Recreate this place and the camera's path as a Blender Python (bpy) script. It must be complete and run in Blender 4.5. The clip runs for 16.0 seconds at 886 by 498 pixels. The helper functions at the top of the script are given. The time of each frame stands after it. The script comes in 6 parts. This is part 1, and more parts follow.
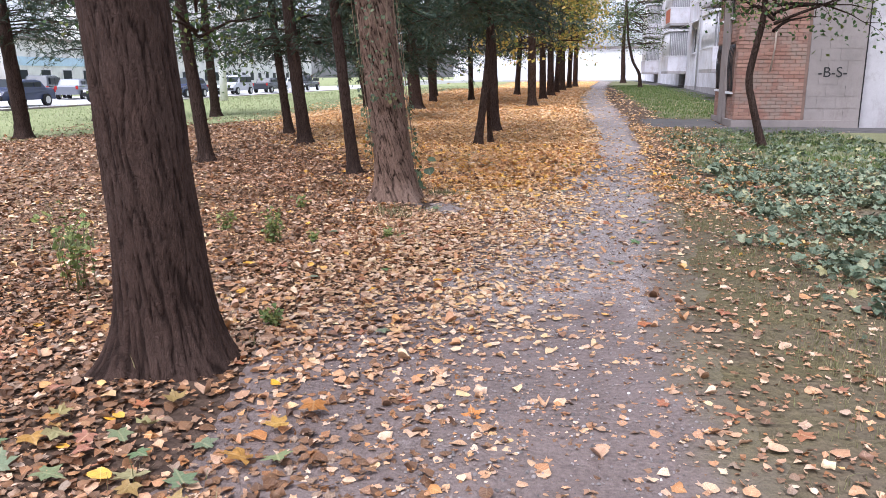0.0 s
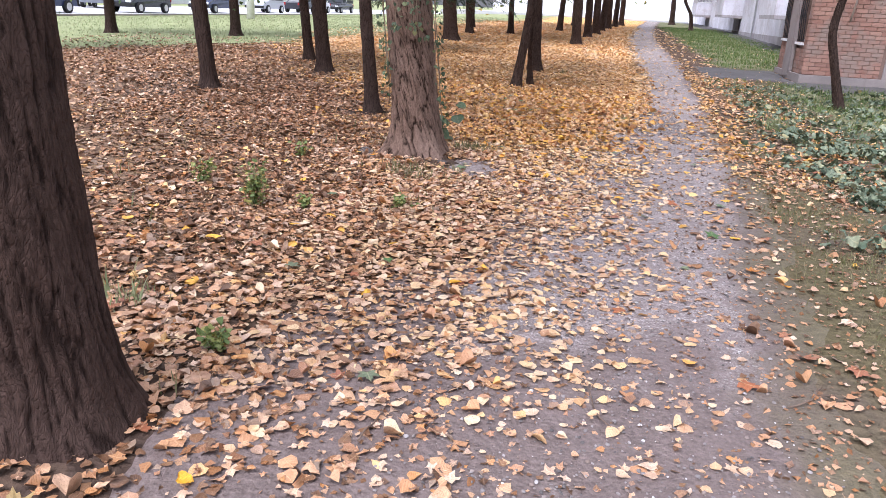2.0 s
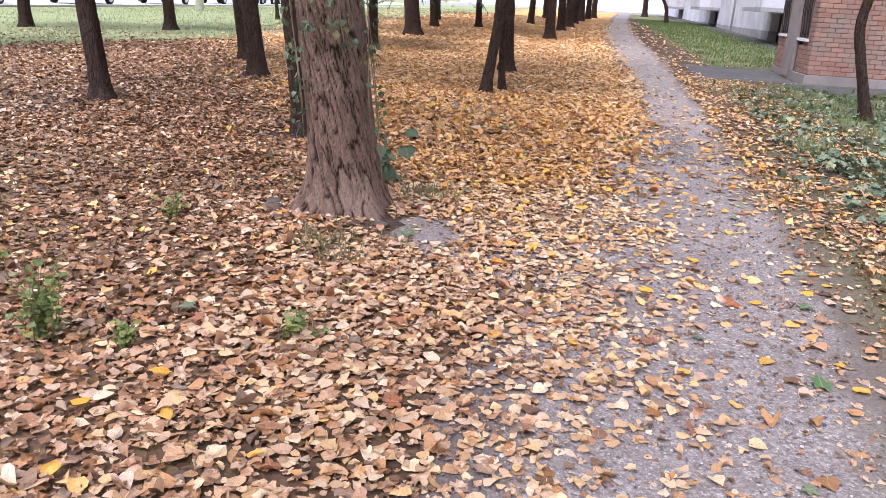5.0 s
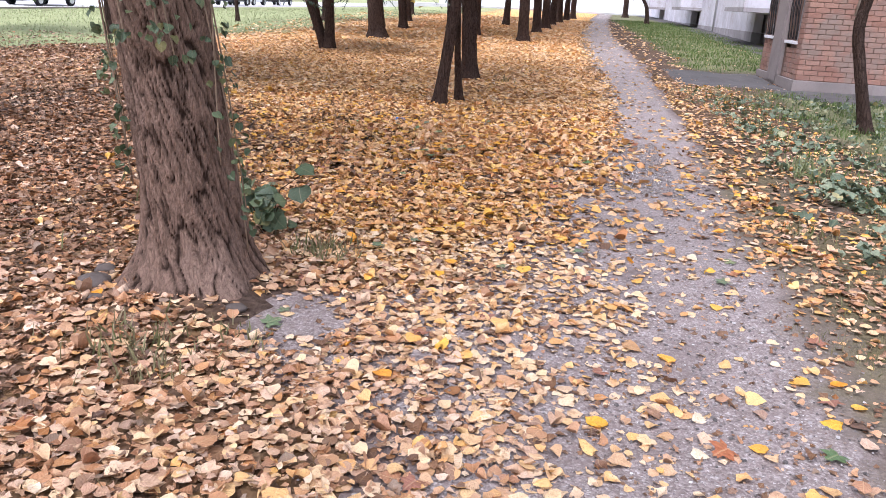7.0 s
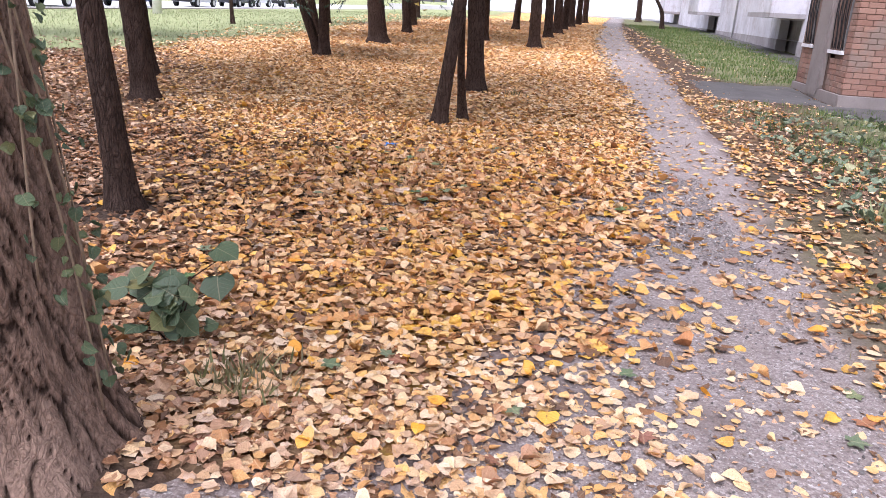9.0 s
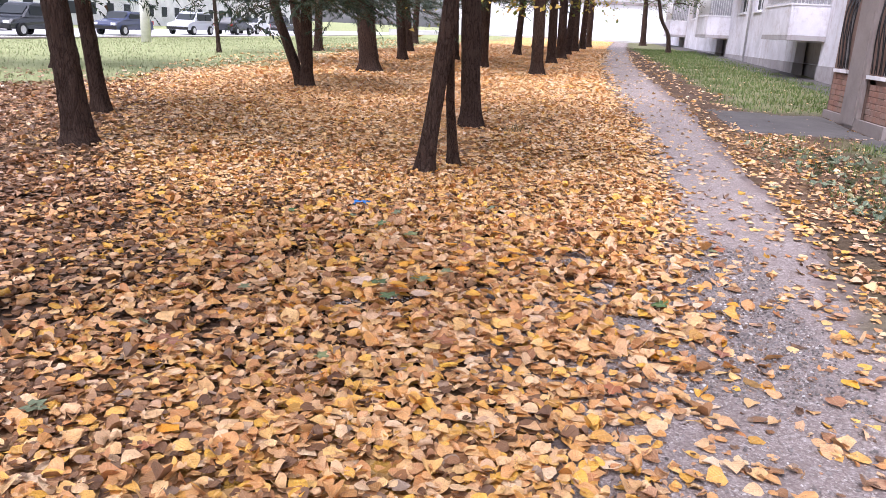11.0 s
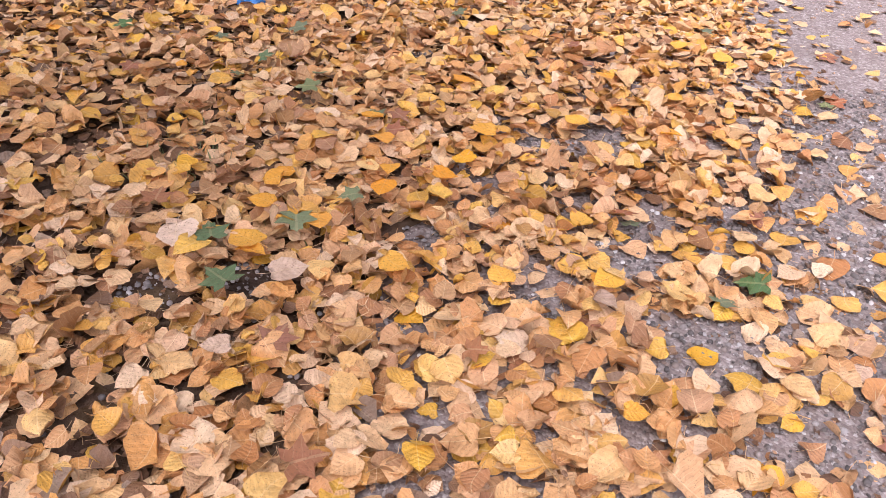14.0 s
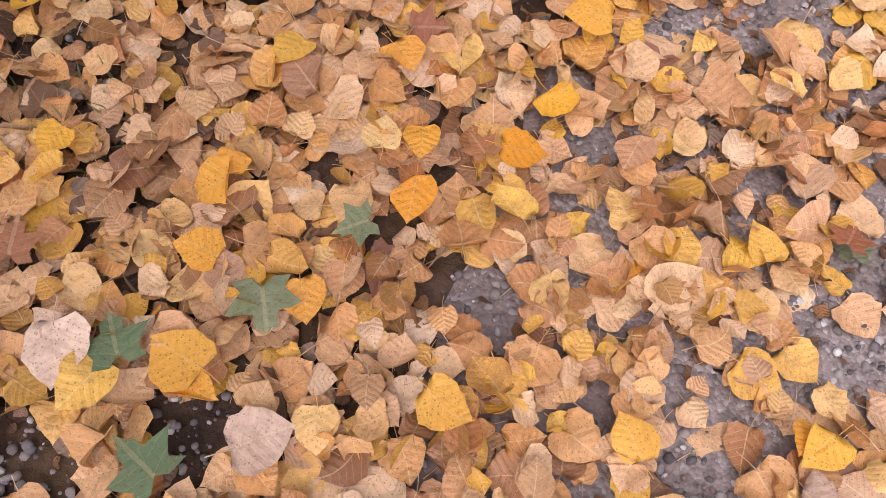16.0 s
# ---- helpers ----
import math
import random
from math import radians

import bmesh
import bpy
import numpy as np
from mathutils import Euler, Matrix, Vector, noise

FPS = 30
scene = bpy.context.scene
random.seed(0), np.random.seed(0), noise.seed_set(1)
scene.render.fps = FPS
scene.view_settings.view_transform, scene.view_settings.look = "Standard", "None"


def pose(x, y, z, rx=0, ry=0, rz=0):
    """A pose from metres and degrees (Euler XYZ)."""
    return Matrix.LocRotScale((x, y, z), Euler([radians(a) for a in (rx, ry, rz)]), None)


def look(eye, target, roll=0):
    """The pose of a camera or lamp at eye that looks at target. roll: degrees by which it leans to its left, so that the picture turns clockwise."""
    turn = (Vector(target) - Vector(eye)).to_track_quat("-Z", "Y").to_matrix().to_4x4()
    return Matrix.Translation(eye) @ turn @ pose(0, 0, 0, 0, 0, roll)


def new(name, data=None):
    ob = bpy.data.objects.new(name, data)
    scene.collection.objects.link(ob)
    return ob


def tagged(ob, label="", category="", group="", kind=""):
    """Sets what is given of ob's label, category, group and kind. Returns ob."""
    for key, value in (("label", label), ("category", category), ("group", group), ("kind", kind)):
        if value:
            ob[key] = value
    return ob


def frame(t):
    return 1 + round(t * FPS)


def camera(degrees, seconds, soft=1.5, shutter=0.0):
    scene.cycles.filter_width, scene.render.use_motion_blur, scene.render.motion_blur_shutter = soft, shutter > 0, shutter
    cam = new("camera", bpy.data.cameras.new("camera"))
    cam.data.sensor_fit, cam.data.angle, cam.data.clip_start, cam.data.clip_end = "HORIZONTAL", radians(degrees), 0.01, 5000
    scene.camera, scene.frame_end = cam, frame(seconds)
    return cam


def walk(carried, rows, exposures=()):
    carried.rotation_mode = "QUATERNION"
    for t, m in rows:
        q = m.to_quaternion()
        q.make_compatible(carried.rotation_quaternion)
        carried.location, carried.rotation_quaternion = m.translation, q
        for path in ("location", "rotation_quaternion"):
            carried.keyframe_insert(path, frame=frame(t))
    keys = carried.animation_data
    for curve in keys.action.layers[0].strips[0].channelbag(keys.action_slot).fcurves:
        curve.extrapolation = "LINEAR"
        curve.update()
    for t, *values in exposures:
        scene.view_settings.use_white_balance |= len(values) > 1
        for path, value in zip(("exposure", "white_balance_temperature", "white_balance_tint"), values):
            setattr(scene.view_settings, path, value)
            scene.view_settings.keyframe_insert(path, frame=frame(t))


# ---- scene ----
cam = camera(61.2, 16.0, soft=0.5)
METRES, EYE, TILT, LEAN, TURN = 12.6, 1.53, 0.0, 0.0, 9.5
ROWS = [
    (0.0, 0.0, 0.0, 0.0, -0.06, -12.96, 0.24),
    (0.5, -0.0034, 0.0282, -0.0001, 3.41, -14.97, -2.16),
    (1.0, 0.0012, 0.0587, -0.0001, 4.87, -16.37, -2.07),
    (1.5, 0.0015, 0.0895, -0.0022, 4.23, -17.95, -2.55),
    (2.0, 0.0003, 0.1196, -0.0011, 2.77, -18.07, -2.98),
    (2.5, 0.0023, 0.149, -0.0001, 4.61, -18.21, -2.4),
    (3.0, -0.0039, 0.1809, -0.0008, 5.06, -18.3, -2.3),
    (3.5, -0.0096, 0.2118, -0.0023, 5.07, -18.42, -2.17),
    (4.0, -0.0042, 0.2459, -0.0019, 4.96, -18.63, -2.21),
    (4.5, 0.0001, 0.2808, -0.0014, 1.54, -18.68, -3.21),
    (7.0, 0.0479, 0.4288, -0.0015, -0.78, -18.41, -2.95),
    (7.5, 0.0521, 0.4613, -0.0009, -0.89, -18.36, -3.04),
    (8.0, 0.0579, 0.4935, -0.0003, -0.64, -18.3, -3.25),
    (8.5, 0.0584, 0.5258, -0.0014, -0.53, -18.3, -3.4),
    (9.0, 0.0569, 0.5565, -0.0011, -0.12, -18.25, -3.29),
    (9.5, 0.0601, 0.5883, 0.0007, 0.24, -18.16, -3.31),
    (10.0, 0.0622, 0.6223, 0.0012, 0.1, -14.74, -2.92),
    (12.5, 0.0854, 0.7781, -0.0046, 0.06, -22.08, -2.4),
    (13.0, 0.0873, 0.811, -0.0042, -0.02, -24.65, -2.4),
    (13.5, 0.0928, 0.8404, -0.0057, 0.06, -30.76, -2.22),
    (14.0, 0.0971, 0.8671, -0.008, 0.11, -37.04, -2.53),
    (14.5, 0.0942, 0.8956, -0.0105, 1.02, -42.84, -3.97),
    (15.0, 0.0912, 0.9238, -0.0129, 3.99, -46.83, -3.21),
    (15.5, 0.0914, 0.9539, -0.0146, 3.76, -56.87, -0.27),
    (16.0, 0.0895, 0.9846, -0.0163, 0.05, -67.75, -0.42),
]
walk(cam, [(t, pose(0, 0, EYE, TILT, LEAN, TURN) @ pose(METRES * x, METRES * y, METRES * z, 90 + pitch, roll, yaw)) for t, x, y, z, yaw, pitch, roll in ROWS],
     exposures=((0.0, 1.22, 5750, 16), (1.0, 1.28, 5750, 17), (2.0, 1.33, 5750, 18), (4.0, 1.36, 5750, 18), (7.0, 1.39, 5800, 19), (10.0, 1.46, 5900, 22), (14.0, 1.43, 6250, 25), (16.0, 1.31, 6500, 26)))

# ---- world, sun, exposure ----
world = bpy.data.worlds.new("overcast_sky")
scene.world = world
world.use_nodes = True
wt = world.node_tree
sky = wt.nodes.new("ShaderNodeTexSky")
sky.sky_type, sky.sun_disc = "NISHITA", False
sky.sun_elevation, sky.sun_rotation = radians(62), radians(208)
sky.air_density, sky.dust_density, sky.ozone_density = 1.0, 3.0, 1.0
pale = wt.nodes.new("ShaderNodeHueSaturation")
pale.inputs["Saturation"].default_value = 0.25
pale.inputs["Value"].default_value = 1.0
wt.links.new(sky.outputs[0], pale.inputs["Color"])
wt.links.new(pale.outputs[0], wt.nodes["Background"].inputs["Color"])
wt.nodes["Background"].inputs["Strength"].default_value = 0.14
sun = new("sun", bpy.data.lights.new("sun", "SUN"))
sun.data.energy, sun.data.angle, sun.data.color = 1.4, radians(40), (1.0, 0.97, 0.93)
sun.matrix_world = look((math.sin(radians(208)) * 20, math.cos(radians(208)) * 20, 37.6), (0, 0, 0))


# ---- ground relief, and which part of the ground is what ----
def ramp01(a, b, x):
    t = np.clip((x - a) / (b - a), 0, 1)
    return t * t * (3 - 2 * t)


def height(x, y):
    x, y = np.asarray(x, float), np.asarray(y, float)
    rise = np.log1p(np.exp(np.clip((y - 14) / 2.0, -30, 60))) * 0.05
    rise = 1.25 * np.tanh(rise / 1.25) * ramp01(-30, -6, x)
    swell = 0.010 * np.sin(1.9 * x + 0.7 * y) + 0.008 * np.sin(2.7 * y - 1.3 * x + 1) + 0.006 * np.sin(4.1 * x - 3.3 * y)
    near = ramp01(60, 20, np.hypot(x, y - 10))
    mounds = 0.05 * np.exp(-((x + 2.1) ** 2 + (y - 3.5) ** 2) / 0.25) + 0.04 * np.exp(-((x + 2.0) ** 2 + (y - 9.0) ** 2) / 0.25)
    return rise + swell * near + mounds - 0.01 * ramp01(0.6, 0.0, np.abs(x - path_mid(y)))


PATH_KEYS = np.array([[-4, -0.05, 0.75], [2.5, -0.02, 0.70], [4.5, -0.12, 0.80], [6.5, -0.06, 0.93], [8.5, 0.12, 1.02], [10.5, 0.28, 0.92], [13.2, 0.66, 0.68],
                      [16.3, 0.98, 0.56], [20, 1.08, 0.56], [23, 1.06, 0.72], [36, 1.0, 0.68], [55, 2.0, 0.55], [72, 3.2, 0.6]])


def path_mid(y):
    return np.interp(y, PATH_KEYS[:, 0], PATH_KEYS[:, 1])


def path_half(y):
    return np.interp(y, PATH_KEYS[:, 0], PATH_KEYS[:, 2])


def wob(x, y, f=1.0):
    return (np.sin(f * (2.3 * x + 1.1 * y)) + np.sin(f * (3.1 * y - 1.7 * x) + 2) + np.sin(f * (5.3 * x + 4.1 * y) + 4)) / 3


def lawn(x, y):
    """1 where the open grass lies: behind the grove, and along the building."""
    left = ramp01(-0.8, 1.2, np.interp(y, [14, 17, 21, 28, 36, 45, 60], [-14.5, -13.0, -10.2, -8.4, -8.4, -6.8, -5.0]) - x + 0.6 * wob(x, y, 0.5)) * ramp01(14, 18, y)
    left = np.maximum(left, ramp01(-14, -16, x + 0.5 * wob(x, y, 0.6)))
    right = ramp01(2.5, 3.2, x + 0.3 * wob(x, y)) * ramp01(23.5, 25, y)
    verge = ramp01(3.0, 3.8, x + 0.3 * wob(x, y)) * ramp01(12, 13.5, y) * ramp01(21, 20, y)
    return np.clip(left + right + verge, 0, 1)


def verge_grass(x, y):
    """Worn grass on the path's far side from the grove."""
    return ramp01(0.95, 1.5, x + 0.25 * wob(x, y, 1.4)) * ramp01(11, 8.5, y)


def turf_share(x, y):
    """Mossy turf that fades out over the path's edge."""
    return 0.92 * ramp01(0.72, 1.12, (x - path_mid(y)) / path_half(y) + 0.16 * wob(x, y, 2.3) + 0.07 * wob(x, y, 6.1)) * ramp01(16, 12, y) * ramp01(6.5, 4.5, x)


# small trodden gaps in the leaf cover
BARE = [(-1.37, 12.55, 0.13), (-1.62, 12.44, 0.12), (-0.93, 12.85, 0.11), (-0.30, 12.88, 0.17), (-0.18, 13.1, 0.15), (-0.78, 13.2, 0.08), (-0.52, 12.62, 0.11), (-0.62, 13.5, 0.1),
        (-1.2, 14.2, 0.12), (-0.35, 13.6, 0.16), (-0.9, 12.45, 0.1), (-1.85, 13.3, 0.09), (-0.1, 12.5, 0.2)]


def litter(x, y):
    """Share of the ground under fallen leaves."""
    off = (x - path_mid(y)) / path_half(y)
    edge = off + 0.16 * wob(x, y, 1.7) + 0.10 * wob(x, y, 4.3)
    trail = ramp01(-1.25, -0.1, edge) * ramp01(1.35, 0.8, off + 0.15 * wob(x, y, 2.9))
    trail = trail + (ramp01(-1.2, -0.3, edge) * ramp01(1.4, 0.7, off + 0.2 * wob(x, y, 2.9)) - trail) * ramp01(12.5, 16, y)
    d = 1.0 - (0.90 + 0.06 * ramp01(12.5, 16, y) + 0.05 * ramp01(6, 4.5, y) - 0.22 * ramp01(6, 7.5, y) * ramp01(12, 10, y) * ramp01(0.5, -0.3, off)) * trail
    for bx, by, size in BARE:
        d = d * (1 - 0.97 * ramp01(1.25, 0.75, np.hypot(x - bx, y - by) / (0.7 * size) + 0.25 * wob(x, y, 9)))
    d = d * (1 - 0.55 * ramp01(0.30, 0.52, wob(x + 7, y, 5.1) * wob(x, y + 3, 3.7)) * ramp01(-2.6, -1.2, off))
    d = d * (1 - 0.5 * ramp01(0.5, 0.25, np.hypot((x + 1.55) / 1.2, (y - 3.1) / 1.5)))
    d = d * (1 - 0.8 * ramp01(0.45, 0.15, np.hypot((x + 1.75) / 1.4, y - 8.75)))
    d = d * (1 - 0.9 * ramp01(0.42, 0.2, np.hypot(x + 1.45, y - 8.6) + 0.1 * wob(x, y, 4)))
    d = d * (1 - 0.55 * ramp01(1.5, -0.5, off) * ramp01(8, 5, y) * ramp01(-3, -1, off))
    d = d * (1 - 0.6 * ramp01(-0.5, 0.2, off) * ramp01(0.25, -0.15, wob(x, y, 2.7) + 0.6 * wob(x + 3, y, 7.3)))
    # thinner cover bares dark soil, imitating the grove's shade
    d = d * (1 - 0.15 * ramp01(-2.3, -3.2, x + 0.3 * wob(x, y, 1.9)) * ramp01(5.5, 7.5, y) * ramp01(14.5, 12.5, y))
    d = d * (1 - 0.75 * ramp01(0.5, 0.2, np.hypot(x + 3.45, y - 11.6) + 0.15 * wob(x, y, 2.3)))
    right = ramp01(0.7, 1.2, off)
    d = d * (1 - right * (1 - (0.13 + 0.54 * ramp01(7.5, 11, y) * ramp01(22.5, 20, y))))
    d = d * (1 - right * 0.75 * ramp01(2.6, 3.4, x))
    return np.clip(d * (1 - 0.92 * lawn(x, y) * ramp01(3, 1, np.abs(x)) - 0.9 * lawn(x, y) * ramp01(1, 3, np.abs(x))), 0, 1)


# ---- building tools ----
def tri_mesh(name, verts, tris, uv=None, smooth=True):
    verts, tris = np.asarray(verts, np.float32), np.asarray(tris, np.int32)
    me = bpy.data.meshes.new(name)
    me.vertices.add(len(verts))
    me.vertices.foreach_set("co", verts.ravel())
    me.loops.add(tris.size)
    me.loops.foreach_set("vertex_index", tris.ravel())
    me.polygons.add(len(tris))
    me.polygons.foreach_set("loop_start", np.arange(0, tris.size, 3, dtype=np.int32))
    if uv is not None:
        layer = me.uv_layers.new(name="leaf")
        layer.data.foreach_set("uv", np.asarray(uv, np.float32)[tris.ravel()].ravel())
    me.update(calc_edges=True)
    if smooth:
        me.polygons.foreach_set("use_smooth", np.ones(len(tris), bool))
    return me


def put(name, me, mat, parent=None, label="", m=None):
    ob = new(name, me)
    if mat is not None and not me.materials:
        me.materials.append(mat)
    if parent is not None:
        ob.parent = parent
    if m is not None:
        ob.matrix_basis = m
    if label:
        ob["label"] = label
    return ob


def part(name, bm, mat, parent, label=""):
    me = bpy.data.meshes.new(name)
    bm.to_mesh(me)
    bm.free()
    return put(name, me, mat, parent, label)


def box(bm, x0, x1, y0, y1, z0, z1, bevel=0.0):
    made = bmesh.ops.create_cube(bm, size=1.0, matrix=Matrix.Translation(((x0 + x1) / 2, (y0 + y1) / 2, (z0 + z1) / 2)) @ Matrix.Diagonal((x1 - x0, y1 - y0, z1 - z0, 1)))
    if bevel:
        edges = list({e for v in made["verts"] for e in v.link_edges})
        bmesh.ops.bevel(bm, geom=edges, offset=bevel, segments=2, affect="EDGES", profile=0.6)


def boxes(*sizes, bevel=0.0):
    bm = bmesh.new()
    for s in sizes:
        box(bm, *s, bevel=bevel)
    return bm


def tube(points, radii, sides=8, close=True):
    """Vertices and triangles of a tapered tube along points."""
    P, r = np.asarray(points, float), np.asarray(radii, float)
    V, F = [], []
    for i in range(len(P)):
        d = P[min(i + 1, len(P) - 1)] - P[max(i - 1, 0)]
        d = d / (np.linalg.norm(d) + 1e-9)
        a = np.cross(d, (0.3, 1, 0.1) if abs(d[1]) < 0.9 else (1, 0.2, 0))
        a /= np.linalg.norm(a)
        b = np.cross(d, a)
        ang = np.linspace(0, 2 * np.pi, sides, endpoint=False)
        V.append(P[i] + r[i] * (np.cos(ang)[:, None] * a + np.sin(ang)[:, None] * b))
        if i:
            for k in range(sides):
                p, q, s, t = (i - 1) * sides + k, (i - 1) * sides + (k + 1) % sides, i * sides + k, i * sides + (k + 1) % sides
                F += [(p, q, t), (p, t, s)]
    V = np.concatenate(V)
    if close:
        n = len(V)
        V = np.concatenate([V, P[-1:], P[:1]])
        last = (len(P) - 1) * sides
        F += [(last + k, last + (k + 1) % sides, n) for k in range(sides)] + [((k + 1) % sides, k, n + 1) for k in range(sides)]
    return V, np.array(F)


def join(pieces):
    V, F, n = [], [], 0
    for v, f in pieces:
        V.append(v)
        F.append(np.asarray(f) + n)
        n += len(v)
    return np.concatenate(V), np.concatenate(F)


def turns(yaw, tilt, roll):
    """Stack of rotations: roll about the length, tilt of the length, then yaw."""
    cy, sy, ct, st, cr, sr = np.cos(yaw), np.sin(yaw), np.cos(tilt), np.sin(tilt), np.cos(roll), np.sin(roll)
    o, l = np.zeros_like(yaw), np.ones_like(yaw)
    Z = np.stack([cy, -sy, o, sy, cy, o, o, o, l], -1).reshape(-1, 3, 3)
    X = np.stack([l, o, o, o, ct, -st, o, st, ct], -1).reshape(-1, 3, 3)
    Y = np.stack([cr, o, sr, o, l, o, -sr, o, cr], -1).reshape(-1, 3, 3)
    return Z @ X @ Y


def scatter(templates, pos, scale, R, rng):
    """Many copies of the templates (verts, tris, uv) joined into arrays."""
    V, F, U, n = [], [], [], 0
    pick = rng.integers(0, len(templates), len(pos))
    for k, (tv, tf, tu) in enumerate(templates):
        i = np.nonzero(pick == k)[0]
        if not len(i):
            continue
        v = np.einsum("nij,kj->nki", R[i], tv) * scale[i][:, None, None] + pos[i][:, None, :]
        V.append(v.reshape(-1, 3))
        F.append((tf[None] + (np.arange(len(i)) * len(tv))[:, None, None] + n).reshape(-1, 3))
        U.append(np.tile(tu, (len(i), 1)))
        n += len(i) * len(tv)
    return np.concatenate(V), np.concatenate(F), np.concatenate(U)


# ---- materials ----
def material(name, rough=0.8, spec=0.3, metal=0.0):
    mat = bpy.data.materials.new(name)
    mat.use_nodes = True
    nt = mat.node_tree
    b = nt.nodes["Principled BSDF"]
    b.inputs["Roughness"].default_value, b.inputs["Metallic"].default_value = rough, metal
    b.inputs["Specular IOR Level"].default_value = spec
    return mat, nt, b


def node(nt, kind, **values):
    n = nt.nodes.new(kind)
    for key, v in values.items():
        n.inputs[key.replace("_", " ")].default_value = v
    return n


def math_node(nt, op, a, b=None):
    n = nt.nodes.new("ShaderNodeMath")
    n.operation = op
    for i, v in enumerate((a, b)):
        if v is None:
            continue
        if isinstance(v, (int, float)):
            n.inputs[i].default_value = v
        else:
            nt.links.new(v, n.inputs[i])
    return n.outputs[0]


def coords(nt, scale=(1, 1, 1), kind="Object"):
    tc, mp = nt.nodes.new("ShaderNodeTexCoord"), nt.nodes.new("ShaderNodeMapping")
    mp.inputs["Scale"].default_value = scale
    nt.links.new(tc.outputs[kind], mp.inputs["Vector"])
    return mp.outputs[0]


def noise_tex(nt, vec, scale, detail=4.0, rough=0.6):
    n = node(nt, "ShaderNodeTexNoise", Scale=scale, Detail=detail, Roughness=rough)
    nt.links.new(vec, n.inputs["Vector"])
    return n.outputs["Fac"]


def ramp(nt, fac, stops, constant=False):
    r = nt.nodes.new("ShaderNodeValToRGB")
    r.color_ramp.interpolation = "CONSTANT" if constant else "LINEAR"
    while len(r.color_ramp.elements) < len(stops):
        r.color_ramp.elements.new(0.5)
    for e, (p, c) in zip(r.color_ramp.elements, stops):
        e.position, e.color = p, (*c, 1) if len(c) == 3 else c
    nt.links.new(fac, r.inputs["Fac"])
    return r.outputs["Color"]


def mix(nt, fac, a, b, mode="MIX"):
    m = nt.nodes.new("ShaderNodeMix")
    m.data_type, m.blend_type = "RGBA", mode
    for sock, v in ((m.inputs[0], fac), (m.inputs[6], a), (m.inputs[7], b)):
        if isinstance(v, (int, float)):
            sock.default_value = v
        elif isinstance(v, tuple):
            sock.default_value = (*v, 1)
        else:
            nt.links.new(v, sock)
    return m.outputs[2]


def bump(nt, b, fac, dist, strength=0.6, before=None):
    n = node(nt, "ShaderNodeBump", Strength=strength, Distance=dist)
    nt.links.new(fac, n.inputs["Height"])
    if before is not None:
        nt.links.new(before, n.inputs["Normal"])
    nt.links.new(n.outputs[0], b.inputs["Normal"])
    return n.outputs[0]


def plain(name, color, rough=0.7, spread=0.25, scale=6.0, metal=0.0, relief=0.002, spec=0.3):
    """Paint, plaster, metal: a base colour with grain and larger stains."""
    mat, nt, b = material(name, rough, spec, metal)
    v = coords(nt)
    fine, large = noise_tex(nt, v, scale * 9), noise_tex(nt, v, scale, 6)
    lo, hi = tuple(c * (1 - spread) for c in color), tuple(min(1, c * (1 + spread * 0.6)) for c in color)
    col = ramp(nt, large, [(0.3, lo), (0.7, hi)])
    nt.links.new(mix(nt, 0.25, col, ramp(nt, fine, [(0.3, lo), (0.7, hi)])), b.inputs["Base Color"])
    if relief:
        bump(nt, b, fine, relief)
    return mat


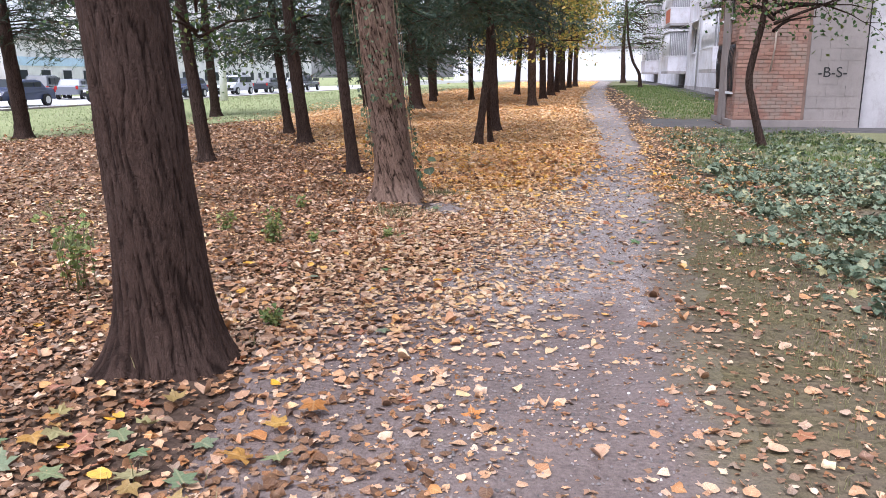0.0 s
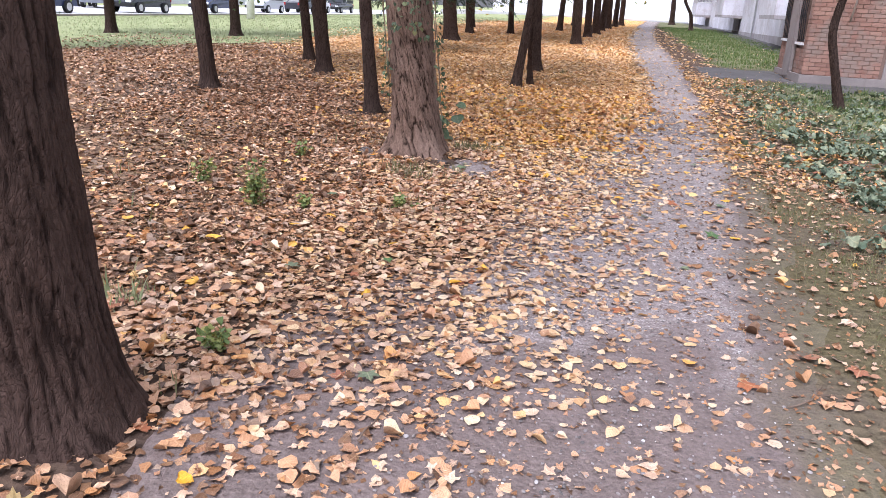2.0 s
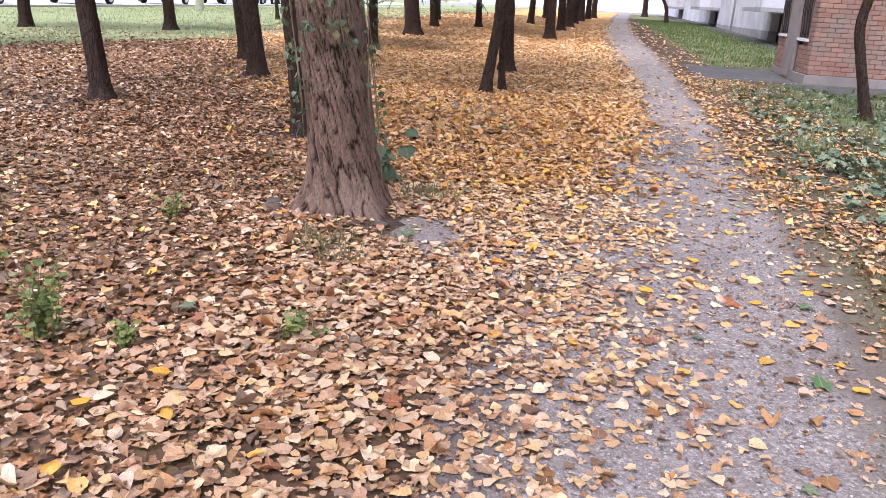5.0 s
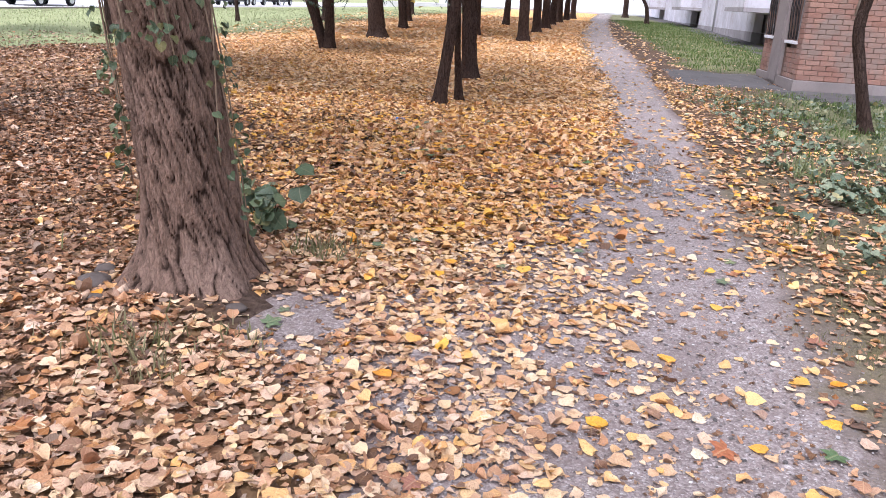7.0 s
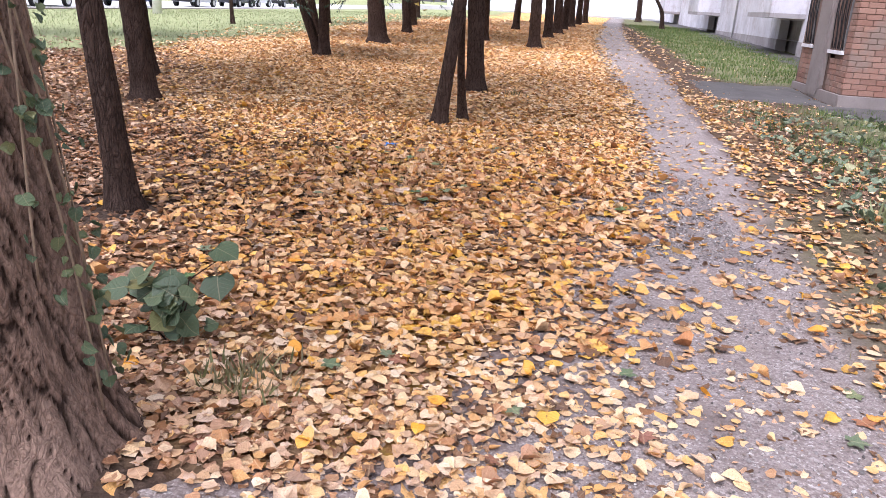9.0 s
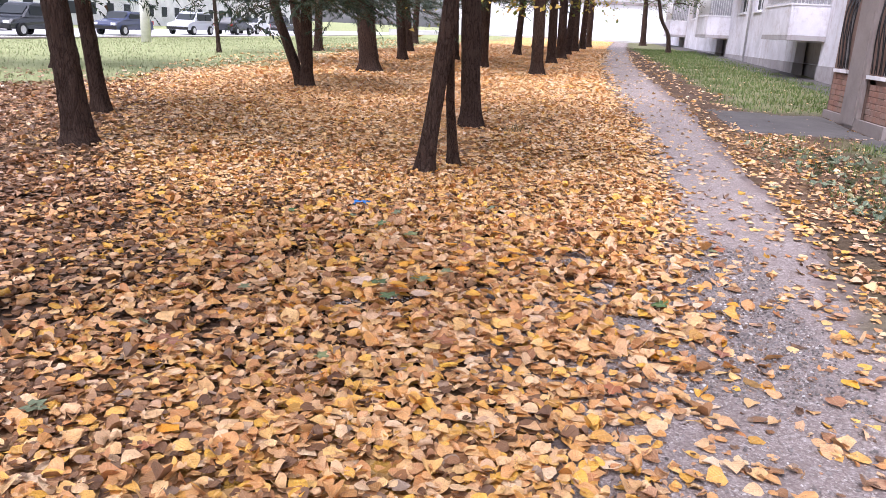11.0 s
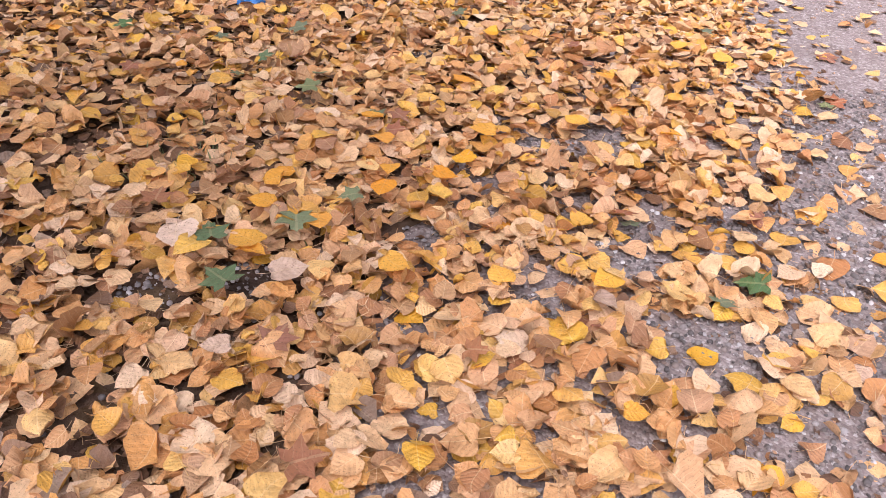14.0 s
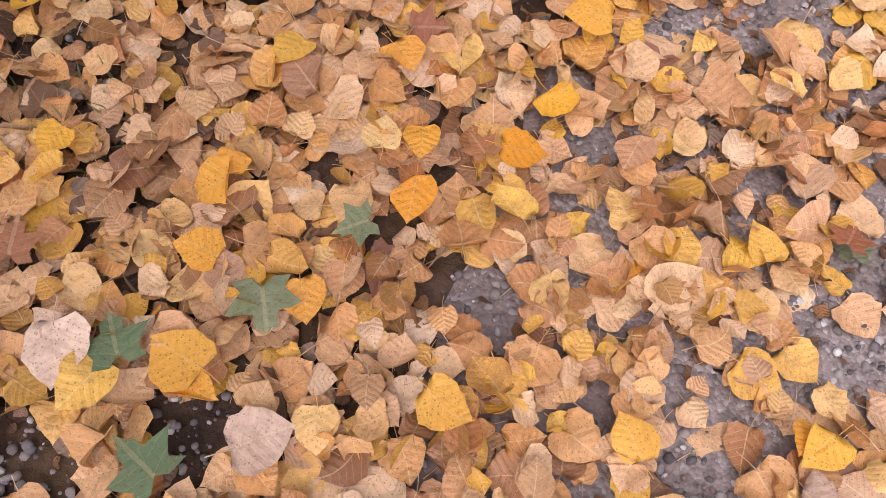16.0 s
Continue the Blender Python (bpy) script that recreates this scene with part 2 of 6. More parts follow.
def leaf_material(name, stops, rough=0.5, veins=0.5, through_light=0.06, dry=0.45, spec=0.5):
    """A leaf: each one takes a colour of its own; blotches, a pale midrib and side veins."""
    mat, nt, b = material(name, rough, spec)
    geo, info = nt.nodes.new("ShaderNodeNewGeometry"), nt.nodes.new("ShaderNodeObjectInfo")
    r = math_node(nt, "FRACT", math_node(nt, "ADD", geo.outputs["Random Per Island"], info.outputs["Random"]))
    base = ramp(nt, r, stops)
    v = coords(nt)
    blot, fleck = noise_tex(nt, v, 28.0, 5), noise_tex(nt, v, 160.0, 3)
    base = mix(nt, math_node(nt, "MULTIPLY", ramp(nt, blot, [(0.42, (0, 0, 0)), (0.72, (1, 1, 1))]), dry), base, (0.22, 0.10, 0.035))
    base = mix(nt, 0.2, base, ramp(nt, fleck, [(0.28, (0.38, 0.3, 0.24)), (0.62, (1, 1, 1))]), "MULTIPLY")
    uv = nt.nodes.new("ShaderNodeUVMap")
    uv.uv_map = "leaf"
    s = nt.nodes.new("ShaderNodeSeparateXYZ")
    nt.links.new(uv.outputs[0], s.inputs[0])
    across = math_node(nt, "ABSOLUTE", s.outputs[0])
    along = math_node(nt, "ADD", s.outputs[1], math_node(nt, "MULTIPLY", math_node(nt, "SUBTRACT", blot, 0.5), 0.12))
    side = math_node(nt, "ABSOLUTE", math_node(nt, "SUBTRACT", math_node(nt, "FRACT", math_node(nt, "SUBTRACT", math_node(nt, "MULTIPLY", along, 6.0), math_node(nt, "MULTIPLY", across, 1.7))), 0.5))
    rib = math_node(nt, "MAXIMUM", math_node(nt, "LESS_THAN", across, 0.03), math_node(nt, "MULTIPLY", math_node(nt, "LESS_THAN", side, 0.035), 0.6))
    furl = math_node(nt, "MULTIPLY", math_node(nt, "GREATER_THAN", side, 0.45), 0.3 * veins)
    base = mix(nt, furl, base, (0.30, 0.13, 0.045))
    base = mix(nt, math_node(nt, "MULTIPLY", rib, veins * 0.6), base, (0.80, 0.62, 0.36))
    spots = node(nt, "ShaderNodeTexVoronoi", Scale=140.0)
    nt.links.new(v, spots.inputs["Vector"])
    base = mix(nt, math_node(nt, "MULTIPLY", math_node(nt, "LESS_THAN", spots.outputs["Distance"], 0.2), 0.5), base, (0.14, 0.07, 0.03))
    nt.links.new(base, b.inputs["Base Color"])
    hgt = math_node(nt, "ADD", math_node(nt, "MULTIPLY", side, 0.4), math_node(nt, "MULTIPLY", blot, 1.5))
    bump(nt, b, math_node(nt, "ADD", hgt, math_node(nt, "MULTIPLY", fleck, 0.3)), 0.006, 0.7)
    if through_light:
        t = nt.nodes.new("ShaderNodeBsdfTranslucent")
        nt.links.new(base, t.inputs["Color"])
        m = nt.nodes.new("ShaderNodeMixShader")
        m.inputs[0].default_value = through_light
        nt.links.new(b.outputs[0], m.inputs[1])
        nt.links.new(t.outputs[0], m.inputs[2])
        nt.links.new(m.outputs[0], nt.nodes["Material Output"].inputs["Surface"])
    return mat


def foliage_material(name, stops, through_light=0.3):
    mat, nt, b = material(name, 0.55, 0.35)
    geo = nt.nodes.new("ShaderNodeNewGeometry")
    col = ramp(nt, geo.outputs["Random Per Island"], stops)
    large = noise_tex(nt, coords(nt), 1.3, 3)
    col = mix(nt, 0.6, col, ramp(nt, large, [(0.3, (0.45, 0.45, 0.45)), (0.7, (1, 1, 1))]), "MULTIPLY")
    nt.links.new(col, b.inputs["Base Color"])
    t = nt.nodes.new("ShaderNodeBsdfTranslucent")
    nt.links.new(col, t.inputs["Color"])
    m = nt.nodes.new("ShaderNodeMixShader")
    m.inputs[0].default_value = through_light
    nt.links.new(b.outputs[0], m.inputs[1])
    nt.links.new(t.outputs[0], m.inputs[2])
    nt.links.new(m.outputs[0], nt.nodes["Material Output"].inputs["Surface"])
    return mat


def bark_material(name, dark, light, grain=1.0, plated=False):
    """Furrowed bark: long plates parted by narrow dark cracks, with fibres and weathered patches."""
    mat, nt, b = material(name, 0.9, 0.12)
    v = coords(nt, (9 * grain, 9 * grain, (3.2 if plated else 1.6) * grain))
    streak, fine = noise_tex(nt, v, 3.0, 8, 0.7), noise_tex(nt, v, 14.0, 5, 0.65)
    large = noise_tex(nt, coords(nt), 2.2, 4)
    warp = node(nt, "ShaderNodeTexNoise", Scale=1.1, Detail=3.0)
    nt.links.new(v, warp.inputs["Vector"])
    bent = nt.nodes.new("ShaderNodeVectorMath")
    bent.operation = "MULTIPLY_ADD"
    bent.inputs[1].default_value = (1.6, 1.6, 1.6)
    nt.links.new(warp.outputs["Color"], bent.inputs[0])
    nt.links.new(v, bent.inputs[2])
    cracks = []
    for scale in (2.0, 6.5):
        vor = node(nt, "ShaderNodeTexVoronoi", Scale=scale)
        vor.feature = "DISTANCE_TO_EDGE"
        nt.links.new(bent.outputs[0], vor.inputs["Vector"])
        cracks.append(math_node(nt, "MINIMUM", math_node(nt, "MULTIPLY", vor.outputs["Distance"], 7.0), 1.0))
    if plated:
        cracks[0] = math_node(nt, "MAXIMUM", cracks[0], 0.7)
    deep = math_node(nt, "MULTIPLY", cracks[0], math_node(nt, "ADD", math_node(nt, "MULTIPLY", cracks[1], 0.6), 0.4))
    col = ramp(nt, streak, [(0.3, tuple(0.45 * c + 0.55 * d for c, d in zip(light, dark))), (0.65, light)])
    pale = tuple(1.12 * (0.88 * c + 0.12 * sum(light) / 3) for c in light)
    col = mix(nt, ramp(nt, large, [(0.45, (0, 0, 0)), (0.68, (0.8, 0.8, 0.8))]), col, pale)
    col = mix(nt, 0.5 if plated else 0.6, col, ramp(nt, fine, [(0.3, (0.35, 0.32, 0.3)), (0.65, (1, 1, 1))]), "MULTIPLY")
    # Crack depth darkens the colour: inner-bark brown with crevice shade painted in.
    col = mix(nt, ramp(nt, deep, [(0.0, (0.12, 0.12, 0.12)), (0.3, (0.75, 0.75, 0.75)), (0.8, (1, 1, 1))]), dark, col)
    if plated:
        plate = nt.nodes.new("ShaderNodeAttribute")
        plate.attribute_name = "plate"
        # modelled furrows take the same painted crevice shade, by depth
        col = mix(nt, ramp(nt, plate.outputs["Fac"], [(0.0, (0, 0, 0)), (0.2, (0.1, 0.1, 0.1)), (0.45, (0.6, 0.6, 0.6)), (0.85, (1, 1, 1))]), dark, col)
    nt.links.new(col, b.inputs["Base Color"])
    first = bump(nt, b, deep, 0.018, 0.55 if plated else 0.9)
    second = bump(nt, b, streak, 0.015, 0.6 if plated else 0.7, first)
    bump(nt, b, fine, 0.006, 0.5, second)
    return mat


TAN = [(0.0, (0.62, 0.37, 0.22)), (0.1, (0.38, 0.18, 0.095)), (0.2, (0.77, 0.55, 0.38)), (0.32, (0.50, 0.235, 0.105)), (0.44, (0.68, 0.42, 0.25)), (0.53, (0.20, 0.10, 0.065)), (0.62, (0.68, 0.49, 0.36)), (0.74, (0.58, 0.27, 0.09)), (0.84, (0.46, 0.26, 0.16)), (0.93, (0.78, 0.58, 0.43)), (1.0, (0.58, 0.33, 0.18))]
GOLD = [(0.0, (0.76, 0.41, 0.16)), (0.11, (0.50, 0.20, 0.06)), (0.22, (0.80, 0.52, 0.28)), (0.33, (0.82, 0.45, 0.07)), (0.44, (0.66, 0.31, 0.10)), (0.54, (0.80, 0.50, 0.22)), (0.63, (0.28, 0.12, 0.055)), (0.72, (0.84, 0.48, 0.05)), (0.82, (0.82, 0.56, 0.32)), (0.91, (0.70, 0.34, 0.11)), (1.0, (0.82, 0.60, 0.38))]
leaf_tan = leaf_material("dry tan leaf", TAN)
leaf_gold = leaf_material("golden leaf", GOLD)
leaf_pale = leaf_material("pale golden-tan leaf", [(0.0, (0.78, 0.55, 0.31)), (0.2, (0.62, 0.38, 0.21)), (0.4, (0.82, 0.62, 0.41)), (0.6, (0.44, 0.23, 0.12)), (0.8, (0.76, 0.49, 0.22)), (1.0, (0.82, 0.65, 0.46))], dry=0.3)
leaf_amber = leaf_material("light amber leaf", [(0.0, (0.82, 0.50, 0.20)), (0.2, (0.66, 0.34, 0.12)), (0.4, (0.84, 0.60, 0.35)), (0.6, (0.80, 0.44, 0.12)), (0.8, (0.82, 0.64, 0.46)), (1.0, (0.84, 0.60, 0.34))], dry=0.22)
leaf_peach = leaf_material("dry peach leaf", [(0.0, (0.80, 0.50, 0.27)), (0.2, (0.64, 0.33, 0.15)), (0.4, (0.82, 0.58, 0.37)), (0.6, (0.46, 0.20, 0.08)), (0.8, (0.80, 0.46, 0.20)), (1.0, (0.82, 0.61, 0.42))], veins=0.8, dry=0.3)
leaf_brown = leaf_material("old brown leaf", [(0.0, (0.20, 0.10, 0.05)), (0.2, (0.09, 0.048, 0.032)), (0.4, (0.28, 0.15, 0.08)), (0.55, (0.13, 0.08, 0.058)), (0.7, (0.32, 0.14, 0.05)), (0.85, (0.30, 0.225, 0.17)), (1.0, (0.16, 0.08, 0.04))], veins=0.2, spec=0.35)
leaf_yellow = leaf_material("fresh yellow leaf", [(0.0, (0.90, 0.46, 0.03)), (0.4, (0.90, 0.53, 0.10)), (0.7, (0.88, 0.36, 0.02)), (1.0, (0.90, 0.62, 0.26))], 0.5, 0.3, 0.2, 0.12)
leaf_green = leaf_material("fallen green leaf", [(0.0, (0.07, 0.16, 0.045)), (0.5, (0.16, 0.20, 0.12)), (1.0, (0.21, 0.25, 0.11))], 0.55, 0.25, 0.1, 0.1)
leaf_rust = leaf_material("torn rust-brown leaf", [(0.0, (0.28, 0.125, 0.06)), (0.3, (0.38, 0.19, 0.095)), (0.55, (0.20, 0.09, 0.048)), (0.8, (0.35, 0.145, 0.045)), (1.0, (0.45, 0.27, 0.16))], veins=0.2, dry=0.3, spec=0.3)
leaf_red = leaf_material("rust red leaf", [(0.0, (0.38, 0.12, 0.045)), (0.5, (0.30, 0.13, 0.09)), (1.0, (0.45, 0.17, 0.03))], 0.6, 0.3)
plant_green = leaf_material("living green leaf", [(0.0, (0.05, 0.085, 0.042)), (0.5, (0.085, 0.13, 0.066)), (0.85, (0.14, 0.18, 0.08)), (1.0, (0.24, 0.22, 0.08))], 0.5, 0.25, 0.2, 0.0)
weed_green = leaf_material("yellow-green weed leaf", [(0.0, (0.12, 0.19, 0.05)), (0.5, (0.20, 0.27, 0.08)), (0.85, (0.30, 0.32, 0.09)), (1.0, (0.42, 0.36, 0.10))], 0.55, 0.2, 0.25, 0.0)
cover_green = leaf_material("ground cover leaf", [(0.0, (0.055, 0.088, 0.048)), (0.35, (0.10, 0.145, 0.088)), (0.65, (0.17, 0.215, 0.135)), (0.88, (0.25, 0.285, 0.18)), (1.0, (0.36, 0.32, 0.14))], 0.55, 0.2, 0.15, 0.0)
grass_mat = foliage_material("grass blade", [(0.0, (0.21, 0.255, 0.11)), (0.5, (0.29, 0.33, 0.155)), (0.85, (0.36, 0.375, 0.20)), (1.0, (0.44, 0.39, 0.25))])
# Darker copy of the grass colour: shade of building and trees painted in.
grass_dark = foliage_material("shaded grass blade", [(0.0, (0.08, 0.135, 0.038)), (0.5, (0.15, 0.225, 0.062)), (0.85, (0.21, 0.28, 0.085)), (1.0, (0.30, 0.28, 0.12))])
straw_mat = foliage_material("straw grass", [(0.0, (0.32, 0.25, 0.14)), (0.35, (0.18, 0.19, 0.075)), (0.7, (0.26, 0.25, 0.11)), (1.0, (0.40, 0.32, 0.20))])
needle_mat = foliage_material("conifer needle", [(0.0, (0.028, 0.055, 0.036)), (0.6, (0.05, 0.085, 0.05)), (0.92, (0.08, 0.11, 0.055)), (1.0, (0.16, 0.09, 0.055))], 0.12)
crown_gold = foliage_material("autumn crown leaf", [(0.0, (0.12, 0.19, 0.04)), (0.35, (0.28, 0.28, 0.05)), (0.65, (0.55, 0.38, 0.06)), (1.0, (0.62, 0.45, 0.12))], 0.4)
crown_green = foliage_material("green crown leaf", [(0.0, (0.05, 0.10, 0.03)), (0.6, (0.09, 0.15, 0.045)), (1.0, (0.22, 0.24, 0.06))], 0.3)
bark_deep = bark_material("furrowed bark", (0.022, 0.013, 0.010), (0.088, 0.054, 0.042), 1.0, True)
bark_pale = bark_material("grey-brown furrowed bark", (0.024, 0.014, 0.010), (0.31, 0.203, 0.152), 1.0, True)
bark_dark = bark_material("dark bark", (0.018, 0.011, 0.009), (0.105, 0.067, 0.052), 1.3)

# ---- ground ----
def axis(stops):
    out = []
    for (a, b, n) in stops:
        out.append(np.linspace(a, b, n, endpoint=False))
    return np.concatenate(out + [np.array([stops[-1][1]])])


def grid_mesh(name, xs, ys, zfun):
    X, Y = np.meshgrid(xs, ys)
    V = np.stack([X, Y, zfun(X, Y)], -1).reshape(-1, 3)
    w, h = len(xs), len(ys)
    i = (np.arange(h - 1)[:, None] * w + np.arange(w - 1)[None]).ravel()
    F = np.concatenate([np.stack([i, i + 1, i + w + 1], -1), np.stack([i, i + w + 1, i + w], -1)])
    return tri_mesh(name, V, F), V


def mossy(nt, v, n1, n2, n3):
    """Short worn turf: olive moss, straw and bare earth in patches."""
    turf = mix(nt, 0.5, ramp(nt, n2, [(0.3, (0.06, 0.05, 0.022)), (0.5, (0.12, 0.096, 0.048)), (0.72, (0.20, 0.155, 0.09))]), ramp(nt, n3, [(0.3, (0.05, 0.05, 0.018)), (0.7, (0.19, 0.155, 0.085))]))
    return mix(nt, ramp(nt, n1, [(0.42, (0, 0, 0)), (0.66, (0.75, 0.75, 0.75))]), turf, (0.125, 0.093, 0.075))


def ground_material():
    mat, nt, b = material("leafy ground", 0.9, 0.2)
    v = coords(nt)
    zone = nt.nodes.new("ShaderNodeVertexColor")
    zone.layer_name = "zone"
    s = nt.nodes.new("ShaderNodeSeparateColor")
    nt.links.new(zone.outputs["Color"], s.inputs[0])
    n1, n2, n3 = noise_tex(nt, v, 1.2, 6), noise_tex(nt, v, 22, 5), noise_tex(nt, v, 120, 3)
    soil = mix(nt, 0.5, ramp(nt, n1, [(0.35, (0.036, 0.022, 0.016)), (0.65, (0.085, 0.056, 0.043))]), ramp(nt, n2, [(0.3, (0.022, 0.014, 0.011)), (0.7, (0.11, 0.075, 0.057))]))
    vor = node(nt, "ShaderNodeTexVoronoi", Scale=17.0, Randomness=1.0)
    nt.links.new(v, vor.inputs["Vector"])
    sc = nt.nodes.new("ShaderNodeSeparateColor")
    nt.links.new(vor.outputs["Color"], sc.inputs[0])
    gold = ramp(nt, sc.outputs[0], GOLD)
    tan = ramp(nt, sc.outputs[1], [(0.0, (0.30, 0.17, 0.085)), (0.3, (0.17, 0.10, 0.06)), (0.6, (0.42, 0.27, 0.15)), (1.0, (0.36, 0.2, 0.07))])
    leaves = mix(nt, s.outputs[2], tan, gold)
    leaves = mix(nt, 0.45, leaves, ramp(nt, n2, [(0.3, (0.45, 0.4, 0.38)), (0.6, (1, 1, 1))]), "MULTIPLY")
    green = mix(nt, 0.5, ramp(nt, n1, [(0.3, (0.22, 0.26, 0.11)), (0.7, (0.34, 0.37, 0.18))]), ramp(nt, n3, [(0.3, (0.15, 0.18, 0.07)), (0.7, (0.38, 0.38, 0.21))]))
    col = mix(nt, s.outputs[1], mix(nt, s.outputs[0], soil, leaves), green)
    turf = nt.nodes.new("ShaderNodeAttribute")
    turf.attribute_name = "turf"
    col = mix(nt, turf.outputs["Fac"], col, mossy(nt, v, n1, n2, n3))
    nt.links.new(col, b.inputs["Base Color"])
    h = math_node(nt, "ADD", math_node(nt, "MULTIPLY", vor.outputs["Distance"], 1.2), n2)
    first = bump(nt, b, h, 0.03, 0.7)
    bump(nt, b, n3, 0.006, 0.5, first)
    return mat


def golden(x, y):
    return (1 - 0.8 * ramp01(0.9, 1.4, (x - path_mid(y)) / path_half(y))) * ramp01(6.4, 9.8, y + 0.4 * x + 0.8 * wob(x, y, 0.7)) * ramp01(-1.3, 1.3, x + 3.7 + 0.55 * (y - 13) + 0.7 * wob(x, y, 0.9))


gx = axis([(-2500, -120, 8), (-120, -30, 14), (-30, -9, 70), (-9, 7, 90), (7, 30, 18), (30, 2500, 10)])
gy = axis([(-2500, -60, 8), (-60, -3, 20), (-3, 20, 130), (20, 60, 90), (60, 120, 30), (120, 2500, 10)])
me, GV = grid_mesh("ground", gx, gy, height)
zone = me.color_attributes.new("zone", "FLOAT_COLOR", "POINT")
zc = np.ones((len(GV), 4), np.float32)
bare_near = 0.5 - 0.4 * ramp01(6, 4, GV[:, 1]) - 0.45 * ramp01(10.8, 11.8, GV[:, 1]) * ramp01(16, 14.5, GV[:, 1]) + 0.5 * np.maximum(ramp01(16, 24, GV[:, 1]), ramp01(-6, -9, GV[:, 0]))
# Lawn right of the walk mixes in soil, adding to its painted shade.
zc[:, 0], zc[:, 1], zc[:, 2] = litter(GV[:, 0], GV[:, 1]) * np.clip(bare_near, 0, 1), np.maximum(lawn(GV[:, 0], GV[:, 1]) * np.where(GV[:, 0] > 0, 0.5, 1.0), 0.28 * verge_grass(GV[:, 0], GV[:, 1])), golden(GV[:, 0], GV[:, 1])
zone.data.foreach_set("color", zc.ravel())
me.attributes.new("turf", "FLOAT", "POINT").data.foreach_set("value", turf_share(GV[:, 0], GV[:, 1]).astype(np.float32))
ground = tagged(put("ground", me, ground_material()), "bare soil and leaf litter under a park grove", "ground", kind="structure")


def gravel_material():
    mat, nt, b = material("trodden gravel", 0.62, 0.5)
    v = coords(nt)
    n1, n2 = noise_tex(nt, v, 1.6, 6), noise_tex(nt, v, 40, 4)
    col = ramp(nt, n1, [(0.3, (0.215, 0.165, 0.15)), (0.7, (0.315, 0.255, 0.24))])
    prev = None
    for scale, share in ((55.0, 0.55), (130.0, 0.5)):
        vor = node(nt, "ShaderNodeTexVoronoi", Scale=scale)
        nt.links.new(v, vor.inputs["Vector"])
        sc = nt.nodes.new("ShaderNodeSeparateColor")
        nt.links.new(vor.outputs["Color"], sc.inputs[0])
        col = mix(nt, share, col, ramp(nt, sc.outputs[0], [(0.0, (0.13, 0.102, 0.094)), (0.35, (0.215, 0.17, 0.155)), (0.7, (0.335, 0.28, 0.262)), (0.92, (0.44, 0.39, 0.375)), (1.0, (0.74, 0.72, 0.70))]))
        bm_ = node(nt, "ShaderNodeBump", Strength=0.7, Distance=0.32 / scale)
        bm_.invert = True
        nt.links.new(vor.outputs["Distance"], bm_.inputs["Height"])
        if prev is not None:
            nt.links.new(prev, bm_.inputs["Normal"])
        prev = bm_.outputs[0]
    nt.links.new(prev, b.inputs["Normal"])
    col = mix(nt, 0.35, col, ramp(nt, n2, [(0.3, (0.5, 0.46, 0.42)), (0.65, (1, 1, 1))]), "MULTIPLY")
    worn = nt.nodes.new("ShaderNodeAttribute")
    worn.attribute_name = "verge"
    patch = math_node(nt, "ADD", worn.outputs["Fac"], math_node(nt, "MULTIPLY", math_node(nt, "SUBTRACT", n1, 0.5), 2.2))
    dirt = mix(nt, 0.5, ramp(nt, n1, [(0.35, (0.105, 0.075, 0.066)), (0.65, (0.19, 0.143, 0.13))]), ramp(nt, n2, [(0.3, (0.065, 0.046, 0.04)), (0.7, (0.24, 0.186, 0.168))]))
    col = mix(nt, ramp(nt, patch, [(0.3, (0, 0, 0)), (0.7, (1, 1, 1))]), col, dirt)
    turf = nt.nodes.new("ShaderNodeAttribute")
    turf.attribute_name = "turf"
    col = mix(nt, turf.outputs["Fac"], col, mossy(nt, v, noise_tex(nt, v, 1.2, 6), noise_tex(nt, v, 22, 5), noise_tex(nt, v, 120, 3)))
    nt.links.new(col, b.inputs["Base Color"])
    return mat


gravel = gravel_material()
py, pu = axis([(-4, 20, 260), (20, 72, 260)]), np.linspace(-1, 1, 21)
U, Y = np.meshgrid(pu, py)
half = path_half(Y) * 1.12 + 0.12 * wob(U * 2, Y, 1.3)
spill = ramp01(11.0, 12.2, Y) * ramp01(16.0, 14.6, Y) * np.clip(-U, 0, 1)      # gravel trodden out under the leaves
worn_soil = ramp01(0.0, 1.5, Y) * ramp01(6.2, 4.4, Y) * np.clip(-U, 0, 1)         # bare trodden soil towards the old tree
half = half + 0.3 * np.clip(U, 0, 1) * ramp01(16, 12, Y)
trunk_soil = ramp01(7.7, 8.3, Y) * ramp01(9.4, 8.8, Y) * np.clip(-U, 0, 1)        # dusty earth beside the ivy-clad trunk
X = path_mid(Y) + U * half - 1.0 * spill - 1.0 * worn_soil - 0.85 * trunk_soil
Z = height(X, Y) + 0.006 - 0.02 * ramp01(0.8, 1.0, np.abs(U)) + 0.004 * wob(X, Y, 5)
i = (np.arange(len(py) - 1)[:, None] * 21 + np.arange(20)[None]).ravel()
footpath = put("footpath", tri_mesh("footpath", np.stack([X, Y, Z], -1).reshape(-1, 3), np.concatenate([np.stack([i, i + 1, i + 22], -1), np.stack([i, i + 22, i + 21], -1)])), gravel)
verge = footpath.data.attributes.new("verge", "FLOAT", "POINT")
edge_dirt_shade = (0.22 + 0.78 * ramp01(0.45, 0.95, np.abs(U))) * (1 - 0.35 * ramp01(0.0, 0.5, spill))
edge_dirt_shade = edge_dirt_shade * (1 - 0.35 * ramp01(0.2, 0.6, trunk_soil))
